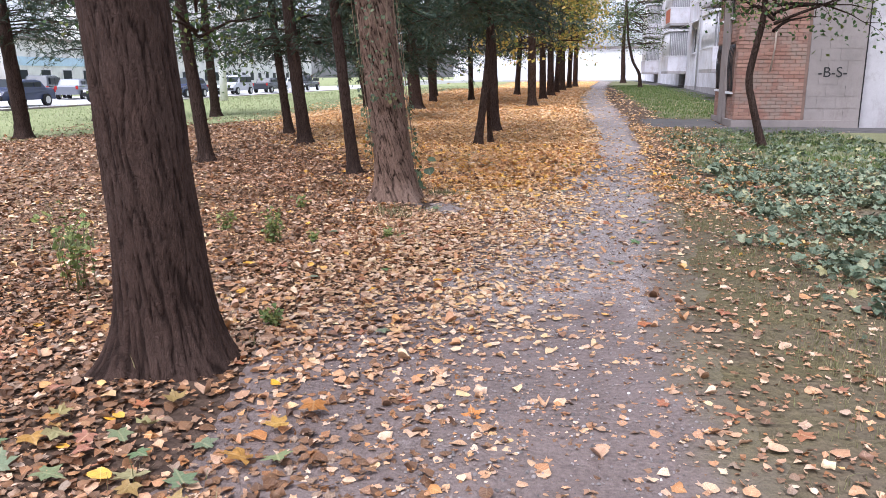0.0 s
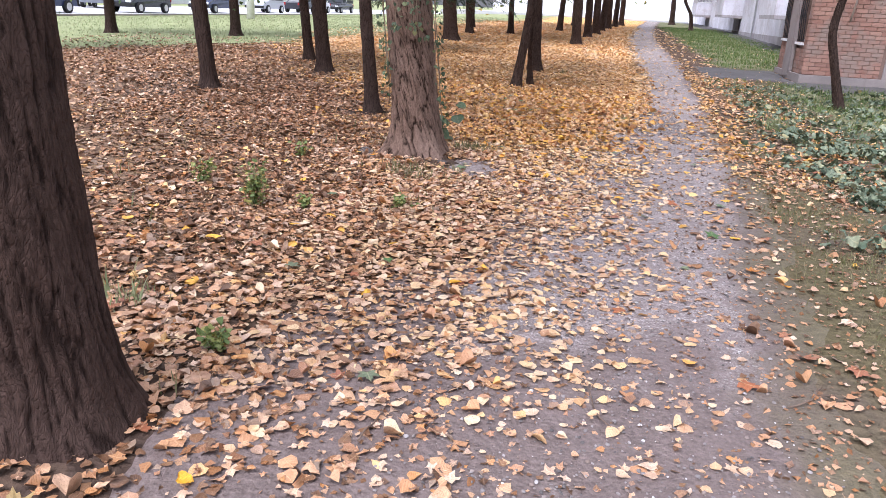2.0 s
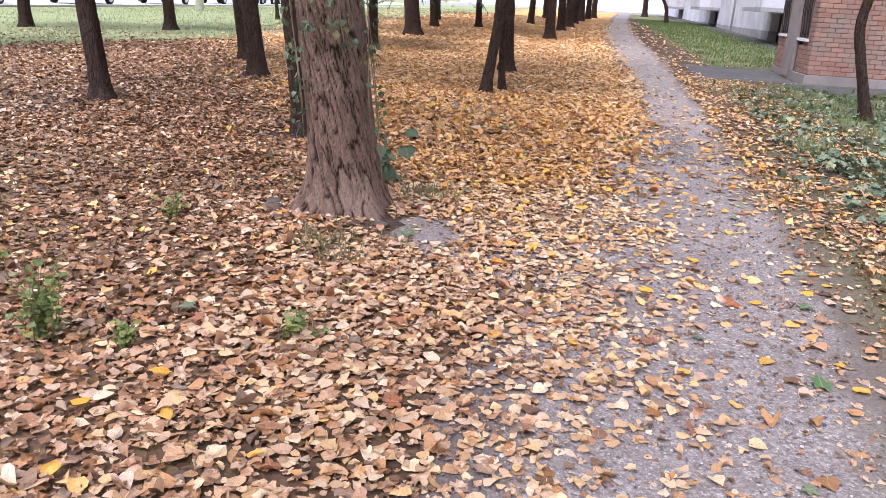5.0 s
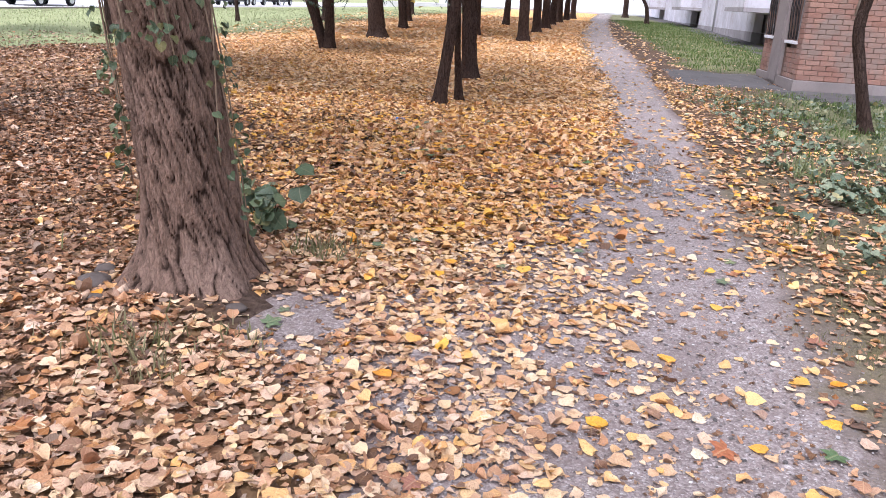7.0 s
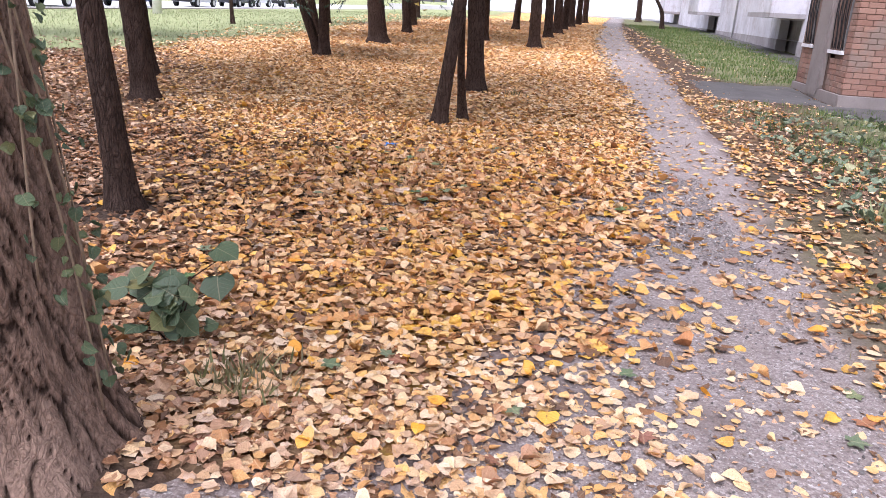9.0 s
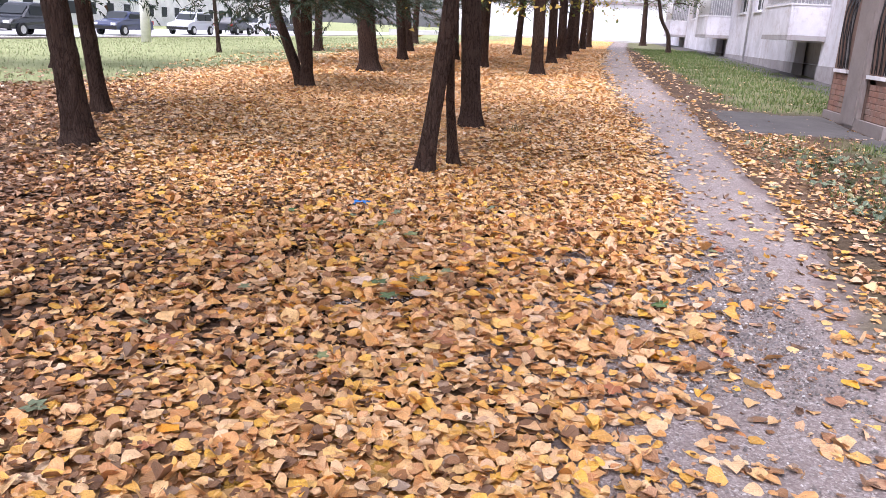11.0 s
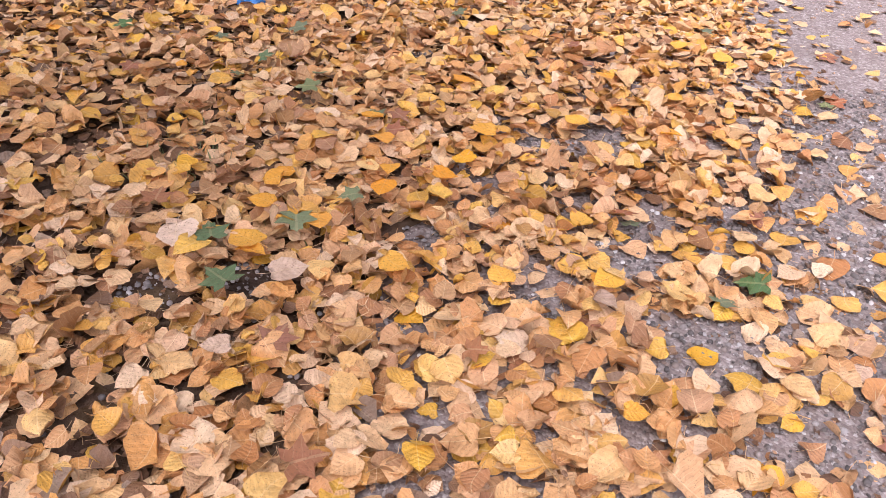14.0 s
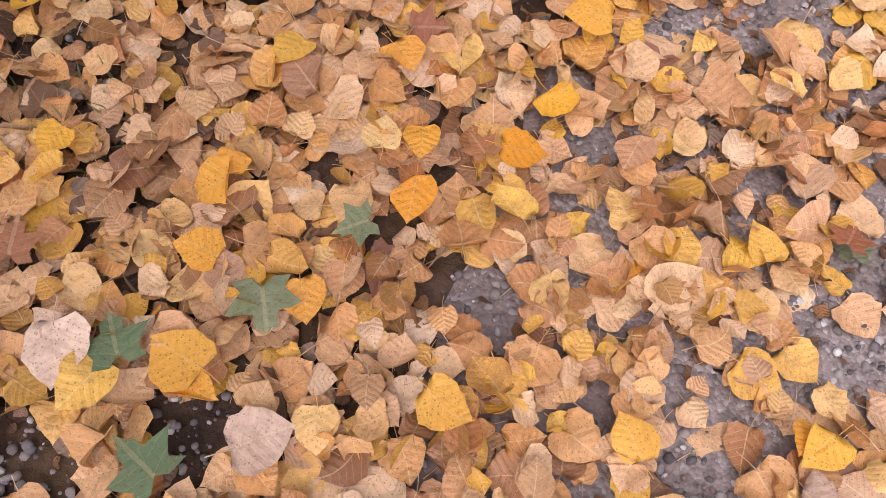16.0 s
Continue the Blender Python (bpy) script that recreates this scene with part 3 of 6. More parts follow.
# start of the path darkened all over: real dirt plus canopy shade in colour
edge_dirt_shade = np.maximum(edge_dirt_shade, np.maximum(ramp01(0.1, 0.45, worn_soil), 0.9 * ramp01(6.5, 3.5, Y)))
verge.data.foreach_set("value", edge_dirt_shade.astype(np.float32).ravel())
footpath.data.attributes.new("turf", "FLOAT", "POINT").data.foreach_set("value", turf_share(X, Y).astype(np.float32).ravel())
tagged(footpath, "grey trodden gravel footpath scattered with dry leaves", "path", kind="structure")


# ---- leaves ----
def linden(rng, detail=1):
    """A heart-shaped dry leaf, 1 long, lying along y: folded along its midrib or creased across, with curled edges. detail: 0 to 2."""
    rows, cols = ((6, 3), (9, 5), (11, 5))[detail]
    vs = np.concatenate([[0.0, 0.05], np.linspace(0.15, 0.92, rows - 3), [1.0]]) if detail else np.array([0.0, 0.08, 0.3, 0.58, 0.82, 1.0])
    ws = np.interp(vs, [0, 0.05, 0.15, 0.3, 0.45, 0.6, 0.75, 0.86, 0.93, 1.0], [0.10 if detail == 0 else 0.02, 0.31, 0.45, 0.51, 0.49, 0.41, 0.27, 0.13, 0.05, 0.0])
    ws = ws * rng.uniform(0.85, 1.12)
    skew, hook = rng.normal(0, 0.07), rng.normal(0, 0.09)
    V, U = [], []
    for v, w in zip(vs, ws):
        for c in np.linspace(-1, 1, cols):
            jag = 1 + (rng.normal(0, 0.045) if abs(c) == 1 else 0)
            lobe = -0.12 * max(0, 1 - v / 0.3) * min(1, abs(c) * 2) if 0 < v < 0.3 else 0
            V.append((c * w * jag + skew * math.sin(3 * v) + hook * max(0, v - 0.75), v - 0.5 + lobe, 0.0))
            U.append((c * w * 2, v))
    V, across = np.array(V), np.tile(np.linspace(-1, 1, cols), rows)
    along = np.repeat(vs, cols)
    kind = rng.random()
    # gentle cupping, a fold along the midrib, fine pleats along the side veins
    cup, bend, twist = rng.normal(0.05, 0.22), rng.normal(0, 0.35), rng.normal(0, 0.3)
    V[:, 2] = cup * V[:, 0] ** 2 + bend * V[:, 1] ** 2 + twist * V[:, 0] * V[:, 1] + rng.normal(0, 0.006, len(V))
    V[:, 2] += np.abs(V[:, 0]) * math.tan(float(np.clip(rng.normal(0.1, 0.22 if kind < 0.4 else 0.5), -0.6, 1.1)))
    if detail:
        V[:, 2] += 0.008 * np.cos(2 * math.pi * (5 * along - 1.4 * np.abs(across))) * np.abs(across)
    # creases: the part beyond a straight line is turned up or down, in a short bend
    for _ in range(0 if kind < 0.32 else 1 if kind < 0.7 else 2):
        a = rng.uniform(0, 2 * math.pi)
        out, off = np.array([math.cos(a), math.sin(a)]), rng.uniform(0.08, 0.34)
        turn, soft = rng.choice([1, 1, -1]) * rng.uniform(0.5, 2.3), rng.uniform(0.05, 0.16)
        d = V[:, :2] @ out - off
        past = np.clip(d, 0, None)
        bent = np.minimum(past / soft, 1)
        ang = turn * bent
        flatlen = np.where(past < soft, soft * np.sin(ang) / turn, soft * math.sin(turn) / turn + (past - soft) * math.cos(turn))
        rise = np.where(past < soft, soft * (1 - np.cos(ang)) / turn, soft * (1 - math.cos(turn)) / turn + (past - soft) * math.sin(turn))
        V[:, :2] += ((flatlen - past)[:, None]) * out
        V[:, 2] = V[:, 2] * np.where(past > 0, np.cos(ang), 1) + rise
    # curled rim on one side
    if kind > 0.5:
        side = rng.choice([-1, 1])
        V[:, 2] += rng.uniform(0.05, 0.2) * np.clip(across * side - 0.2, 0, 1) ** 2 * np.sin(math.pi * along)
    F = []
    for a in range(rows - 1):
        for c in range(cols - 1):
            p = a * cols + c
            F.append((p, p + 1, p + cols + 1))
            if a < rows - 2:
                F.append((p, p + cols + 1, p + cols))
    V[:, 2] -= np.percentile(V[:, 2], 18)
    if detail == 2:
        # the stalk
        n, way, lift = len(V), rng.normal(0, 0.25), rng.uniform(0.0, 0.15)
        foot = V[cols // 2]
        line = [foot + (0.0, 0.06, 0.0), foot + (0.10 * way, -0.16, 0.5 * lift), foot + (0.3 * way, -0.38, lift)]
        for k, q in enumerate(line):
            w = (0.011, 0.009, 0.012)[k]
            V = np.concatenate([V, [q - (w, 0, 0), q + (w, 0, 0), q + (0, 0, 1.6 * w)]])
        for k in (0, 3):
            for a, b in ((0, 1), (1, 2), (2, 0)):
                F += [(n + k + a, n + k + b, n + k + 3 + b), (n + k + a, n + k + 3 + b, n + k + 3 + a)]
        F.append((cols // 2, n, n + 1))
        U += [(0.0, 0.02)] * 9
    return V, np.array(F), np.array(U)


def maple(rng):
    """A five-lobed leaf with toothed points, about 1 across."""
    tips = [(-90, 0.12), (-60, 0.30), (-30, 0.46), (-14, 0.30), (4, 0.36), (22, 0.55), (33, 0.42), (44, 0.34), (58, 0.30), (72, 0.46), (80, 0.44), (90, 0.62)]
    right = [(math.cos(radians(a)) * r, math.sin(radians(a)) * r) for a, r in tips]
    left = [(-x, y) for x, y in right[-2:0:-1]]
    ring = np.array(right + left)
    curl, bend = rng.normal(0.2, 0.3), rng.normal(0, 0.3)
    ring = ring * (1 + rng.normal(0, 0.04, ring.shape))
    inner = ring * 0.5
    P = np.concatenate([[[0, -0.02]], inner, ring])
    z = curl * P[:, 0] ** 2 + bend * P[:, 1] ** 2 + rng.normal(0, 0.02, len(P))
    n, F = len(ring), []
    for k in range(n):
        a, b = 1 + k, 1 + (k + 1) % n
        F += [(0, a, b), (a, a + n, b + n), (a, b + n, b)]
    return np.column_stack([P, z - z.min() * 0.6]), np.array(F), np.column_stack([P[:, 0], P[:, 1] + 0.5])


def star(rng, waist=0.62):
    """A lighter jagged lobed leaf, crumpled."""
    n = 16
    a = np.linspace(0, 2 * np.pi, n, endpoint=False) + rng.normal(0, 0.08, n)
    rad = 0.5 * np.where(np.arange(n) % 3 == 0, 1.0, waist) * rng.uniform(0.8, 1.15, n)
    rim = np.convolve(np.tile(rng.normal(0, 0.13, n), 3), (0.4, 0.7, 0.4), "same")[n:2 * n]
    P = np.stack([rad * np.cos(a), rad * np.sin(a), rim + rng.normal(0.25, 0.3) * rad * rad], -1)
    V = np.concatenate([[(0, 0, 0)], P])
    F = np.array([(0, 1 + k, 1 + (k + 1) % n) for k in range(n)])
    V[:, 2] -= np.percentile(V[:, 2], 20)
    return V, F, np.column_stack([V[:, 0], V[:, 1] + 0.5])


def scrap(rng):
    """A far leaf: four triangles."""
    c = rng.normal(0.12, 0.22)
    V = np.array([(0, -0.5, 0), (0.42, -0.1, c), (0, 0.55, rng.normal(0, 0.1)), (-0.42, -0.12, rng.normal(c, 0.1)), (0, 0.0, -0.03)])
    return V, np.array([(4, 0, 1), (4, 1, 2), (4, 2, 3), (4, 3, 0)]), np.array([(0, 0), (0.4, 0.3), (0, 1), (-0.4, 0.3), (0, 0.5)])


rng = np.random.default_rng(7)
CLOSE, FINE, MID, FAR = [linden(rng, 2) for _ in range(40)], [linden(rng, 1) for _ in range(30)], [linden(rng, 0) for _ in range(30)], [scrap(rng) for _ in range(14)]
STARS = [star(rng) for _ in range(16)]
ROUND = [(v * (1.12, 1, 0.22), f, u) for v, f, u in (linden(rng, 2) for _ in range(10))]
ROUND_LIGHT = [(v * (0.8, 1, 0.5), f, u) for v, f, u in (linden(rng, 0) for _ in range(8))]
MAPLES = [maple(rng) for _ in range(8)]


def spread(x0, x1, y0, y1, per_m2, keep, seed):
    r = np.random.default_rng(seed)
    n = int((x1 - x0) * (y1 - y0) * per_m2)
    x, y = r.uniform(x0, x1, n), r.uniform(y0, y1, n)
    ok = r.random(n) < keep(x, y)
    return x[ok], y[ok], r


def leaf_field(name, label, templates, mat, x, y, r, lo, hi, lift=0.018, lean=0.18, flat=0.78):
    n = len(x)
    wild = np.where(r.random(n) < 0.25, 2.3, 0.75) * lean
    R = turns(r.uniform(0, 2 * np.pi, n), r.normal(0, 1, n) * wild, r.normal(0, 1, n) * wild + np.where(r.random(n) < 0.3, np.pi, 0))
    R[:, 2, :] *= flat
    size = lo + (hi - lo) * r.beta(1.25, 2.0, n)
    pos = np.stack([x, y, height(x, y) + 0.008 + r.random(n) * lift * (0.35 + 0.65 * litter(x, y))], -1)
    V, F, U = scatter(templates, pos, size, R, r)
    return tagged(put(name, tri_mesh(name, V, F, U), mat), label, "fallen leaves", kind="stuff")


def near_zone(x, y):
    return (y > 10.2) & (y < 16.5) & (x > -3.6) & (x < 1.6)


def close_zone(x, y):
    return (y > 11.9) & (y < 14.6) & (x > -2.8) & (x < 0.7)


def tan_share(x, y):
    return litter(x, y) * (1 - golden(x, y))


def gold_share(x, y):
    return litter(x, y) * golden(x, y)


def old(x, y):
    return ramp01(-1.7 - 0.4 * ramp01(6, 4, y), -3.2, x + 0.5 * wob(x, y, 0.8))


# the strip looked straight down upon
x, y, r = spread(-2.8, 0.7, 11.9, 14.6, 490, lambda x, y: litter(x, y) * (1 - 0.2 * ramp01(-1.5, -2.3, x)), 10)
leaf_field("leaf_litter", "curled golden linden leaves lying thick on gravel", CLOSE, leaf_gold, x, y, r, 0.045, 0.112, 0.05, 0.24, 0.95)
x, y, r = spread(-2.8, 0.7, 11.9, 14.6, 210, lambda x, y: litter(x, y) * (1 - 0.3 * ramp01(-1.4, -2.2, x)), 9)
leaf_field("leaf_litter", "dry tan linden leaves lying thick on gravel", CLOSE, leaf_peach, x, y, r, 0.04, 0.11, 0.046, 0.24, 0.9)
x, y, r = spread(-2.8, 0.7, 11.9, 14.6, 330, lambda x, y: 0.35 + 0.65 * litter(x, y), 8)
leaf_field("leaf_litter", "crumbled brown leaf scraps between pebbles", MID, leaf_brown, x, y, r, 0.015, 0.05, 0.01, 0.3)
x, y, r = spread(-2.8, 0.7, 11.9, 14.6, 170, lambda x, y: litter(x, y) * (0.15 + 0.85 * ramp01(-1.2, -2.0, x)), 48)
leaf_field("leaf_litter", "dull brown and rust leaves towards the slim conifer", CLOSE, leaf_brown, x, y, r, 0.04, 0.10, 0.03, 0.17, 0.7)
# the rest of the ground about it
around = lambda x, y: ~close_zone(x, y)
x, y, r = spread(-3.6, 1.6, 10.2, 16.5, 820, lambda x, y: litter(x, y) * (0.9 * golden(x, y) + 0.1) * around(x, y) * (1 - 0.15 * ramp01(-1.4, -2.6, x)), 11)
leaf_field("leaf_litter", "golden linden leaves covering the path's edge", MID, leaf_gold, x, y, r, 0.038, 0.095, 0.03)
x, y, r = spread(-3.6, 1.6, 10.2, 16.5, 170, lambda x, y: litter(x, y) * (0.3 + 0.5 * ramp01(-1.8, -0.3, x)) * around(x, y), 12)
leaf_field("leaf_litter", "dry tan leaves among the golden ones", MID, leaf_pale, x, y, r, 0.04, 0.095, 0.025)
x, y, r = spread(-3.6, 1.6, 10.2, 16.5, 260, lambda x, y: (0.2 + litter(x, y)) * (0.35 + 0.5 * ramp01(-0.3, -2.2, x)) * around(x, y), 13)
leaf_field("leaf_litter", "old brown leaf scraps between the others", MID, leaf_brown, x, y, r, 0.025, 0.09, 0.028)
# Brown and rust leaves prevail here, partly standing in for the conifers' shade.
x, y, r = spread(-6.5, -1.6, 10.2, 15.5, 120, lambda x, y: tan_share(x, y), 50)
leaf_field("leaf_litter", "tan and brown leaves under the slim conifers", MID, leaf_tan, x, y, r, 0.035, 0.09, 0.03)
x, y, r = spread(-6.5, -1.6, 10.2, 15.5, 420, lambda x, y: tan_share(x, y), 51)
leaf_field("leaf_litter", "torn rust-brown leaves under the slim conifers", FAR, leaf_rust, x, y, r, 0.03, 0.08, 0.02, 0.3)
x, y, r = spread(-6.5, -2.0, 9.0, 15.5, 260, lambda x, y: tan_share(x, y), 53)
leaf_field("leaf_litter", "dull grey-brown leaves under the slim conifers", FAR, leaf_brown, x, y, r, 0.04, 0.09, 0.03, 0.3)
# the first half of the walk
# front: browner leaves at the start, partly the old tree's shade put into colour
front = lambda x, y: ramp01(4.0, 2.8, y) * ramp01(0.2, -0.9, x)
x, y, r = spread(-9, -3.4, -3, 10.2, 170, lambda x, y: tan_share(x, y) * (1 - 0.82 * old(x, y)) * ramp01(-3.4, -4.4, x) * ramp01(-9, -6.5, x), 38)
leaf_field("leaf_litter", "dry tan leaves further into the grove", FAR, leaf_tan, x, y, r, 0.04, 0.10, 0.024, 0.25)
x, y, r = spread(-9, -3.4, -3, 10.2, 380, lambda x, y: litter(x, y) * 0.8 * ramp01(-3.4, -4.4, x) * ramp01(-9, -6.5, x), 39)
leaf_field("leaf_litter", "grey-brown leaves further into the grove", FAR, leaf_brown, x, y, r, 0.04, 0.10, 0.02, 0.25)
x, y, r = spread(-4.4, 3.4, -2, 10.2, 680, lambda x, y: tan_share(x, y) * (1 - 0.82 * old(x, y)) * ramp01(-4.4, -3.4, x) * (1 - 0.8 * front(x, y)), 14)
leaf_field("leaf_litter", "dry pale tan leaves strewn over soil and path", MID + STARS, leaf_tan, x, y, r, 0.02, 0.088, 0.024)
x, y, r = spread(-4.4, 3.4, -2, 10.2, 330, lambda x, y: litter(x, y) * (0.3 + 0.6 * old(x, y) + 1.1 * front(x, y) + 0.3 * ramp01(-1.9, -2.9, x)) * ramp01(-4.4, -3.4, x), 15)
leaf_field("leaf_litter", "old grey-brown leaves rotting in the shade", MID + STARS, leaf_brown, x, y, r, 0.03, 0.085, 0.02)
x, y, r = spread(-7, 3.4, -1, 10.2, 480, lambda x, y: gold_share(x, y) + 0.10 * litter(x, y) * (1 - front(x, y)), 16)
leaf_field("leaf_litter", "golden leaves strewn beside the path", MID, leaf_amber, x, y, r, 0.03, 0.085, 0.024)
x, y, r = spread(-4, 2.2, 0, 10.2, 300, lambda x, y: 0.25 + 0.75 * litter(x, y), 33)
leaf_field("leaf_litter", "broken brown leaf pieces on the soil", FAR, leaf_brown, x, y, r, 0.012, 0.05, 0.008, 0.3)
x, y, r = spread(-4, 2.2, 0, 10.2, 160, lambda x, y: 0.15 + 0.85 * litter(x, y), 34)
leaf_field("leaf_litter", "broken tan leaf pieces on the soil", FAR, leaf_tan, x, y, r, 0.012, 0.045, 0.012, 0.3)
x, y, r = spread(-4.4, -0.6, 1.5, 10.2, 260, lambda x, y: litter(x, y) * ramp01(-0.6, -1.6, x + 0.3 * wob(x, y, 2.1)), 35)
leaf_field("leaf_litter", "torn rust-brown leaves filling the gaps between others", FAR, leaf_rust, x, y, r, 0.025, 0.075, 0.02, 0.3)
x, y, r = spread(-2.4, 0.6, 3.4, 10.6, 320, lambda x, y: ramp01(-2.4, -1.5, x + 0.2 * wob(x, y, 2)) * ramp01(0.55, -0.5, x + 0.25 * wob(x, y, 2.3)) * ramp01(3.4, 5.2, y) * ramp01(10.6, 9.4, y) * (1 - 0.9 * ramp01(0.42, 0.2, np.hypot(x + 1.45, y - 8.6) + 0.1 * wob(x, y, 4))), 49)
leaf_field("leaf_litter", "small pale dry leaves blown along the path's edge", MID, leaf_pale, x, y, r, 0.025, 0.08, 0.026, 0.14, 0.7)
x, y, r = spread(0.4, 4.4, 8.5, 20, 130, lambda x, y: litter(x, y) * ramp01(0.4, 1.2, x), 36)
leaf_field("leaf_litter", "orange leaves caught along the grass edge", MID, leaf_gold, x, y, r, 0.03, 0.085, 0.03, 0.2)
x, y, r = spread(0.5, 3.0, 0, 12, 130, lambda x, y: turf_share(x, y), 37)
leaf_field("leaf_litter", "brown leaf crumbs in the worn turf", FAR, leaf_rust, x, y, r, 0.012, 0.045, 0.02, 0.3)
# small dry leaves and crumbs on the trodden path
drift = lambda x, y: 0.12 + 0.88 * ramp01(-0.05, 0.55, wob(x, y, 2.7) + 0.6 * wob(x + 3, y, 7.3) - 0.25 * ramp01(-0.2, 0.8, (x - path_mid(y)) / path_half(y)))
trodden = lambda x, y: ramp01(1.35, 0.9, np.abs(x - path_mid(y)) / path_half(y)) * drift(x, y)
x, y, r = spread(-1.6, 2.0, -0.5, 36, 125, lambda x, y: trodden(x, y) * (0.4 + 0.6 * ramp01(-0.5, 0.5, wob(x, y, 3.1))) * (0.5 + 0.5 * ramp01(4.5, 8, y)) * (1 - 0.45 * ramp01(9, 11.5, y)), 25)
leaf_field("leaf_litter", "small pale leaves flattened on the footpath", MID, leaf_pale, x, y, r, 0.018, 0.068, 0.004, 0.1, 0.5)
x, y, r = spread(-1.6, 2.0, -0.5, 16, 260, lambda x, y: trodden(x, y), 26)
leaf_field("leaf_litter", "trodden leaf crumbs on the footpath", FAR, leaf_tan, x, y, r, 0.008, 0.028, 0.004, 0.2)
x, y, r = spread(-1.6, 2.0, -0.5, 16, 80, lambda x, y: trodden(x, y), 27)
leaf_field("leaf_litter", "dark leaf crumbs on the footpath", FAR, leaf_brown, x, y, r, 0.008, 0.03, 0.004, 0.2)
x, y, r = spread(-1.7, 1.3, 1.2, 7.5, 120, lambda x, y: ramp01(1.35, 0.95, np.abs(x - path_mid(y)) / path_half(y)) * (0.35 + 0.65 * ramp01(-0.4, 0.4, wob(x, y, 3.7))) * ramp01(7.5, 6, y), 54)
leaf_field("leaf_litter", "small dry leaves scattered over the start of the path", MID + STARS, leaf_tan, x, y, r, 0.02, 0.072, 0.01, 0.14, 0.7)
# the grove further on
beyond = lambda x, y: ~near_zone(x, y)
x, y, r = spread(-9, 4.2, 10.2, 16.5, 420, lambda x, y: gold_share(x, y) * beyond(x, y), 17)
leaf_field("leaf_litter", "deep orange carpet of linden leaves under the trees", MID, leaf_gold, x, y, r, 0.04, 0.10, 0.03)
x, y, r = spread(-10, 4.2, 16.5, 24, 250, lambda x, y: gold_share(x, y), 29)
leaf_field("leaf_litter", "orange leaf carpet among the grove's trunks", FAR, leaf_gold, x, y, r, 0.05, 0.115, 0.02, 0.18)
x, y, r = spread(-10, 4.2, 14.6, 26, 270, lambda x, y: gold_share(x, y), 30)
leaf_field("leaf_litter", "pale tan leaves mixed into the orange carpet", FAR, leaf_amber, x, y, r, 0.05, 0.11, 0.03, 0.18)
x, y, r = spread(-15, 4.2, 10.2, 24, 150, lambda x, y: litter(x, y) * (0.12 + 0.88 * (1 - golden(x, y)) * ramp01(0.5, -1, x)) * beyond(x, y), 18)
leaf_field("leaf_litter", "brown leaves under the dark conifers", FAR, leaf_brown, x, y, r, 0.05, 0.12, 0.02, 0.35)
x, y, r = spread(-15, 4.2, 10.2, 24, 70, lambda x, y: litter(x, y) * (1 - golden(x, y)) * beyond(x, y) * ramp01(0.5, -1, x), 19)
leaf_field("leaf_litter", "tan leaves under the dark conifers", FAR, leaf_tan, x, y, r, 0.05, 0.12, 0.02, 0.35)
x, y, r = spread(0.4, 4.4, 9.6, 24.5, 210, lambda x, y: litter(x, y) * (1 - 0.6 * golden(x, y)) * ramp01(0.4, 1.2, x), 47)
leaf_field("leaf_litter", "light tan leaves lying flat between path and grass", MID, leaf_tan, x, y, r, 0.03, 0.085, 0.02, 0.12, 0.6)
x, y, r = spread(-15, -6, -3, 10.2, 130, lambda x, y: litter(x, y) * ramp01(-6, -8, x), 20)
leaf_field("leaf_litter", "brown leaves at the grove's edge", FAR, leaf_brown, x, y, r, 0.06, 0.12, 0.02, 0.35)
x, y, r = spread(-11, 3.5, 24, 50, 120, lambda x, y: litter(x, y), 21)
leaf_field("leaf_litter", "far orange leaf carpet along the tree row", FAR, leaf_amber, x, y, r, 0.09, 0.15, 0.03, 0.2)
x, y, r = spread(-3.6, 2.6, 2.5, 16.5, 7, lambda x, y: (0.2 + 0.8 * litter(x, y)) * (0.25 + 0.75 * golden(x, y)), 22)
leaf_field("leaf_litter", "fresh bright yellow leaves on top", FINE, leaf_yellow, x, y, r, 0.05, 0.10, 0.035, 0.15)
x, y, r = spread(-4.5, 2.6, -0.5, 16.5, 3.5, lambda x, y: 0.2 + 0.8 * litter(x, y), 23)
leaf_field("leaf_litter", "rust-red and brown maple leaves", MAPLES, leaf_red, x, y, r, 0.08, 0.13, 0.03, 0.15)
x, y, r = spread(1.0, 6.8, 9, 40, 11, lambda x, y: 0.35 + 0.5 * litter(x, y), 24)
leaf_field("leaf_litter", "scattered leaves in the grass by the building", FAR, leaf_pale, x, y, r, 0.05, 0.09, 0.05, 0.2)
x, y, r = spread(0.7, 5.5, -0.5, 14.5, 27, lambda x, y: 0.3 + 0.7 * ramp01(-0.3, 0.6, wob(x, y, 1.9)), 28)
leaf_field("leaf_litter", "tan leaves caught in the worn grass", MID + STARS, leaf_tan, x, y, r, 0.025, 0.075, 0.08, 0.25)

# pebbles of the path
def pebble(rng):
    a = np.arange(6) * np.pi / 3
    low, mid = np.stack([np.cos(a), np.sin(a), np.full(6, -0.2)], -1), np.stack([0.8 * np.cos(a + 0.5), 0.8 * np.sin(a + 0.5), np.full(6, 0.42)], -1)
    V = np.concatenate([low, mid, [(0, 0, 0.62)]]) * rng.uniform(0.85, 1.15, (13, 1)) * (1, rng.uniform(0.65, 1), rng.uniform(0.7, 1))
    F = []
    for k in range(6):
        n = (k + 1) % 6
        F += [(k, n, 6 + k), (n, 6 + n, 6 + k), (6 + k, 6 + n, 12)]
    return V * 0.5, np.array(F), V[:, :2]


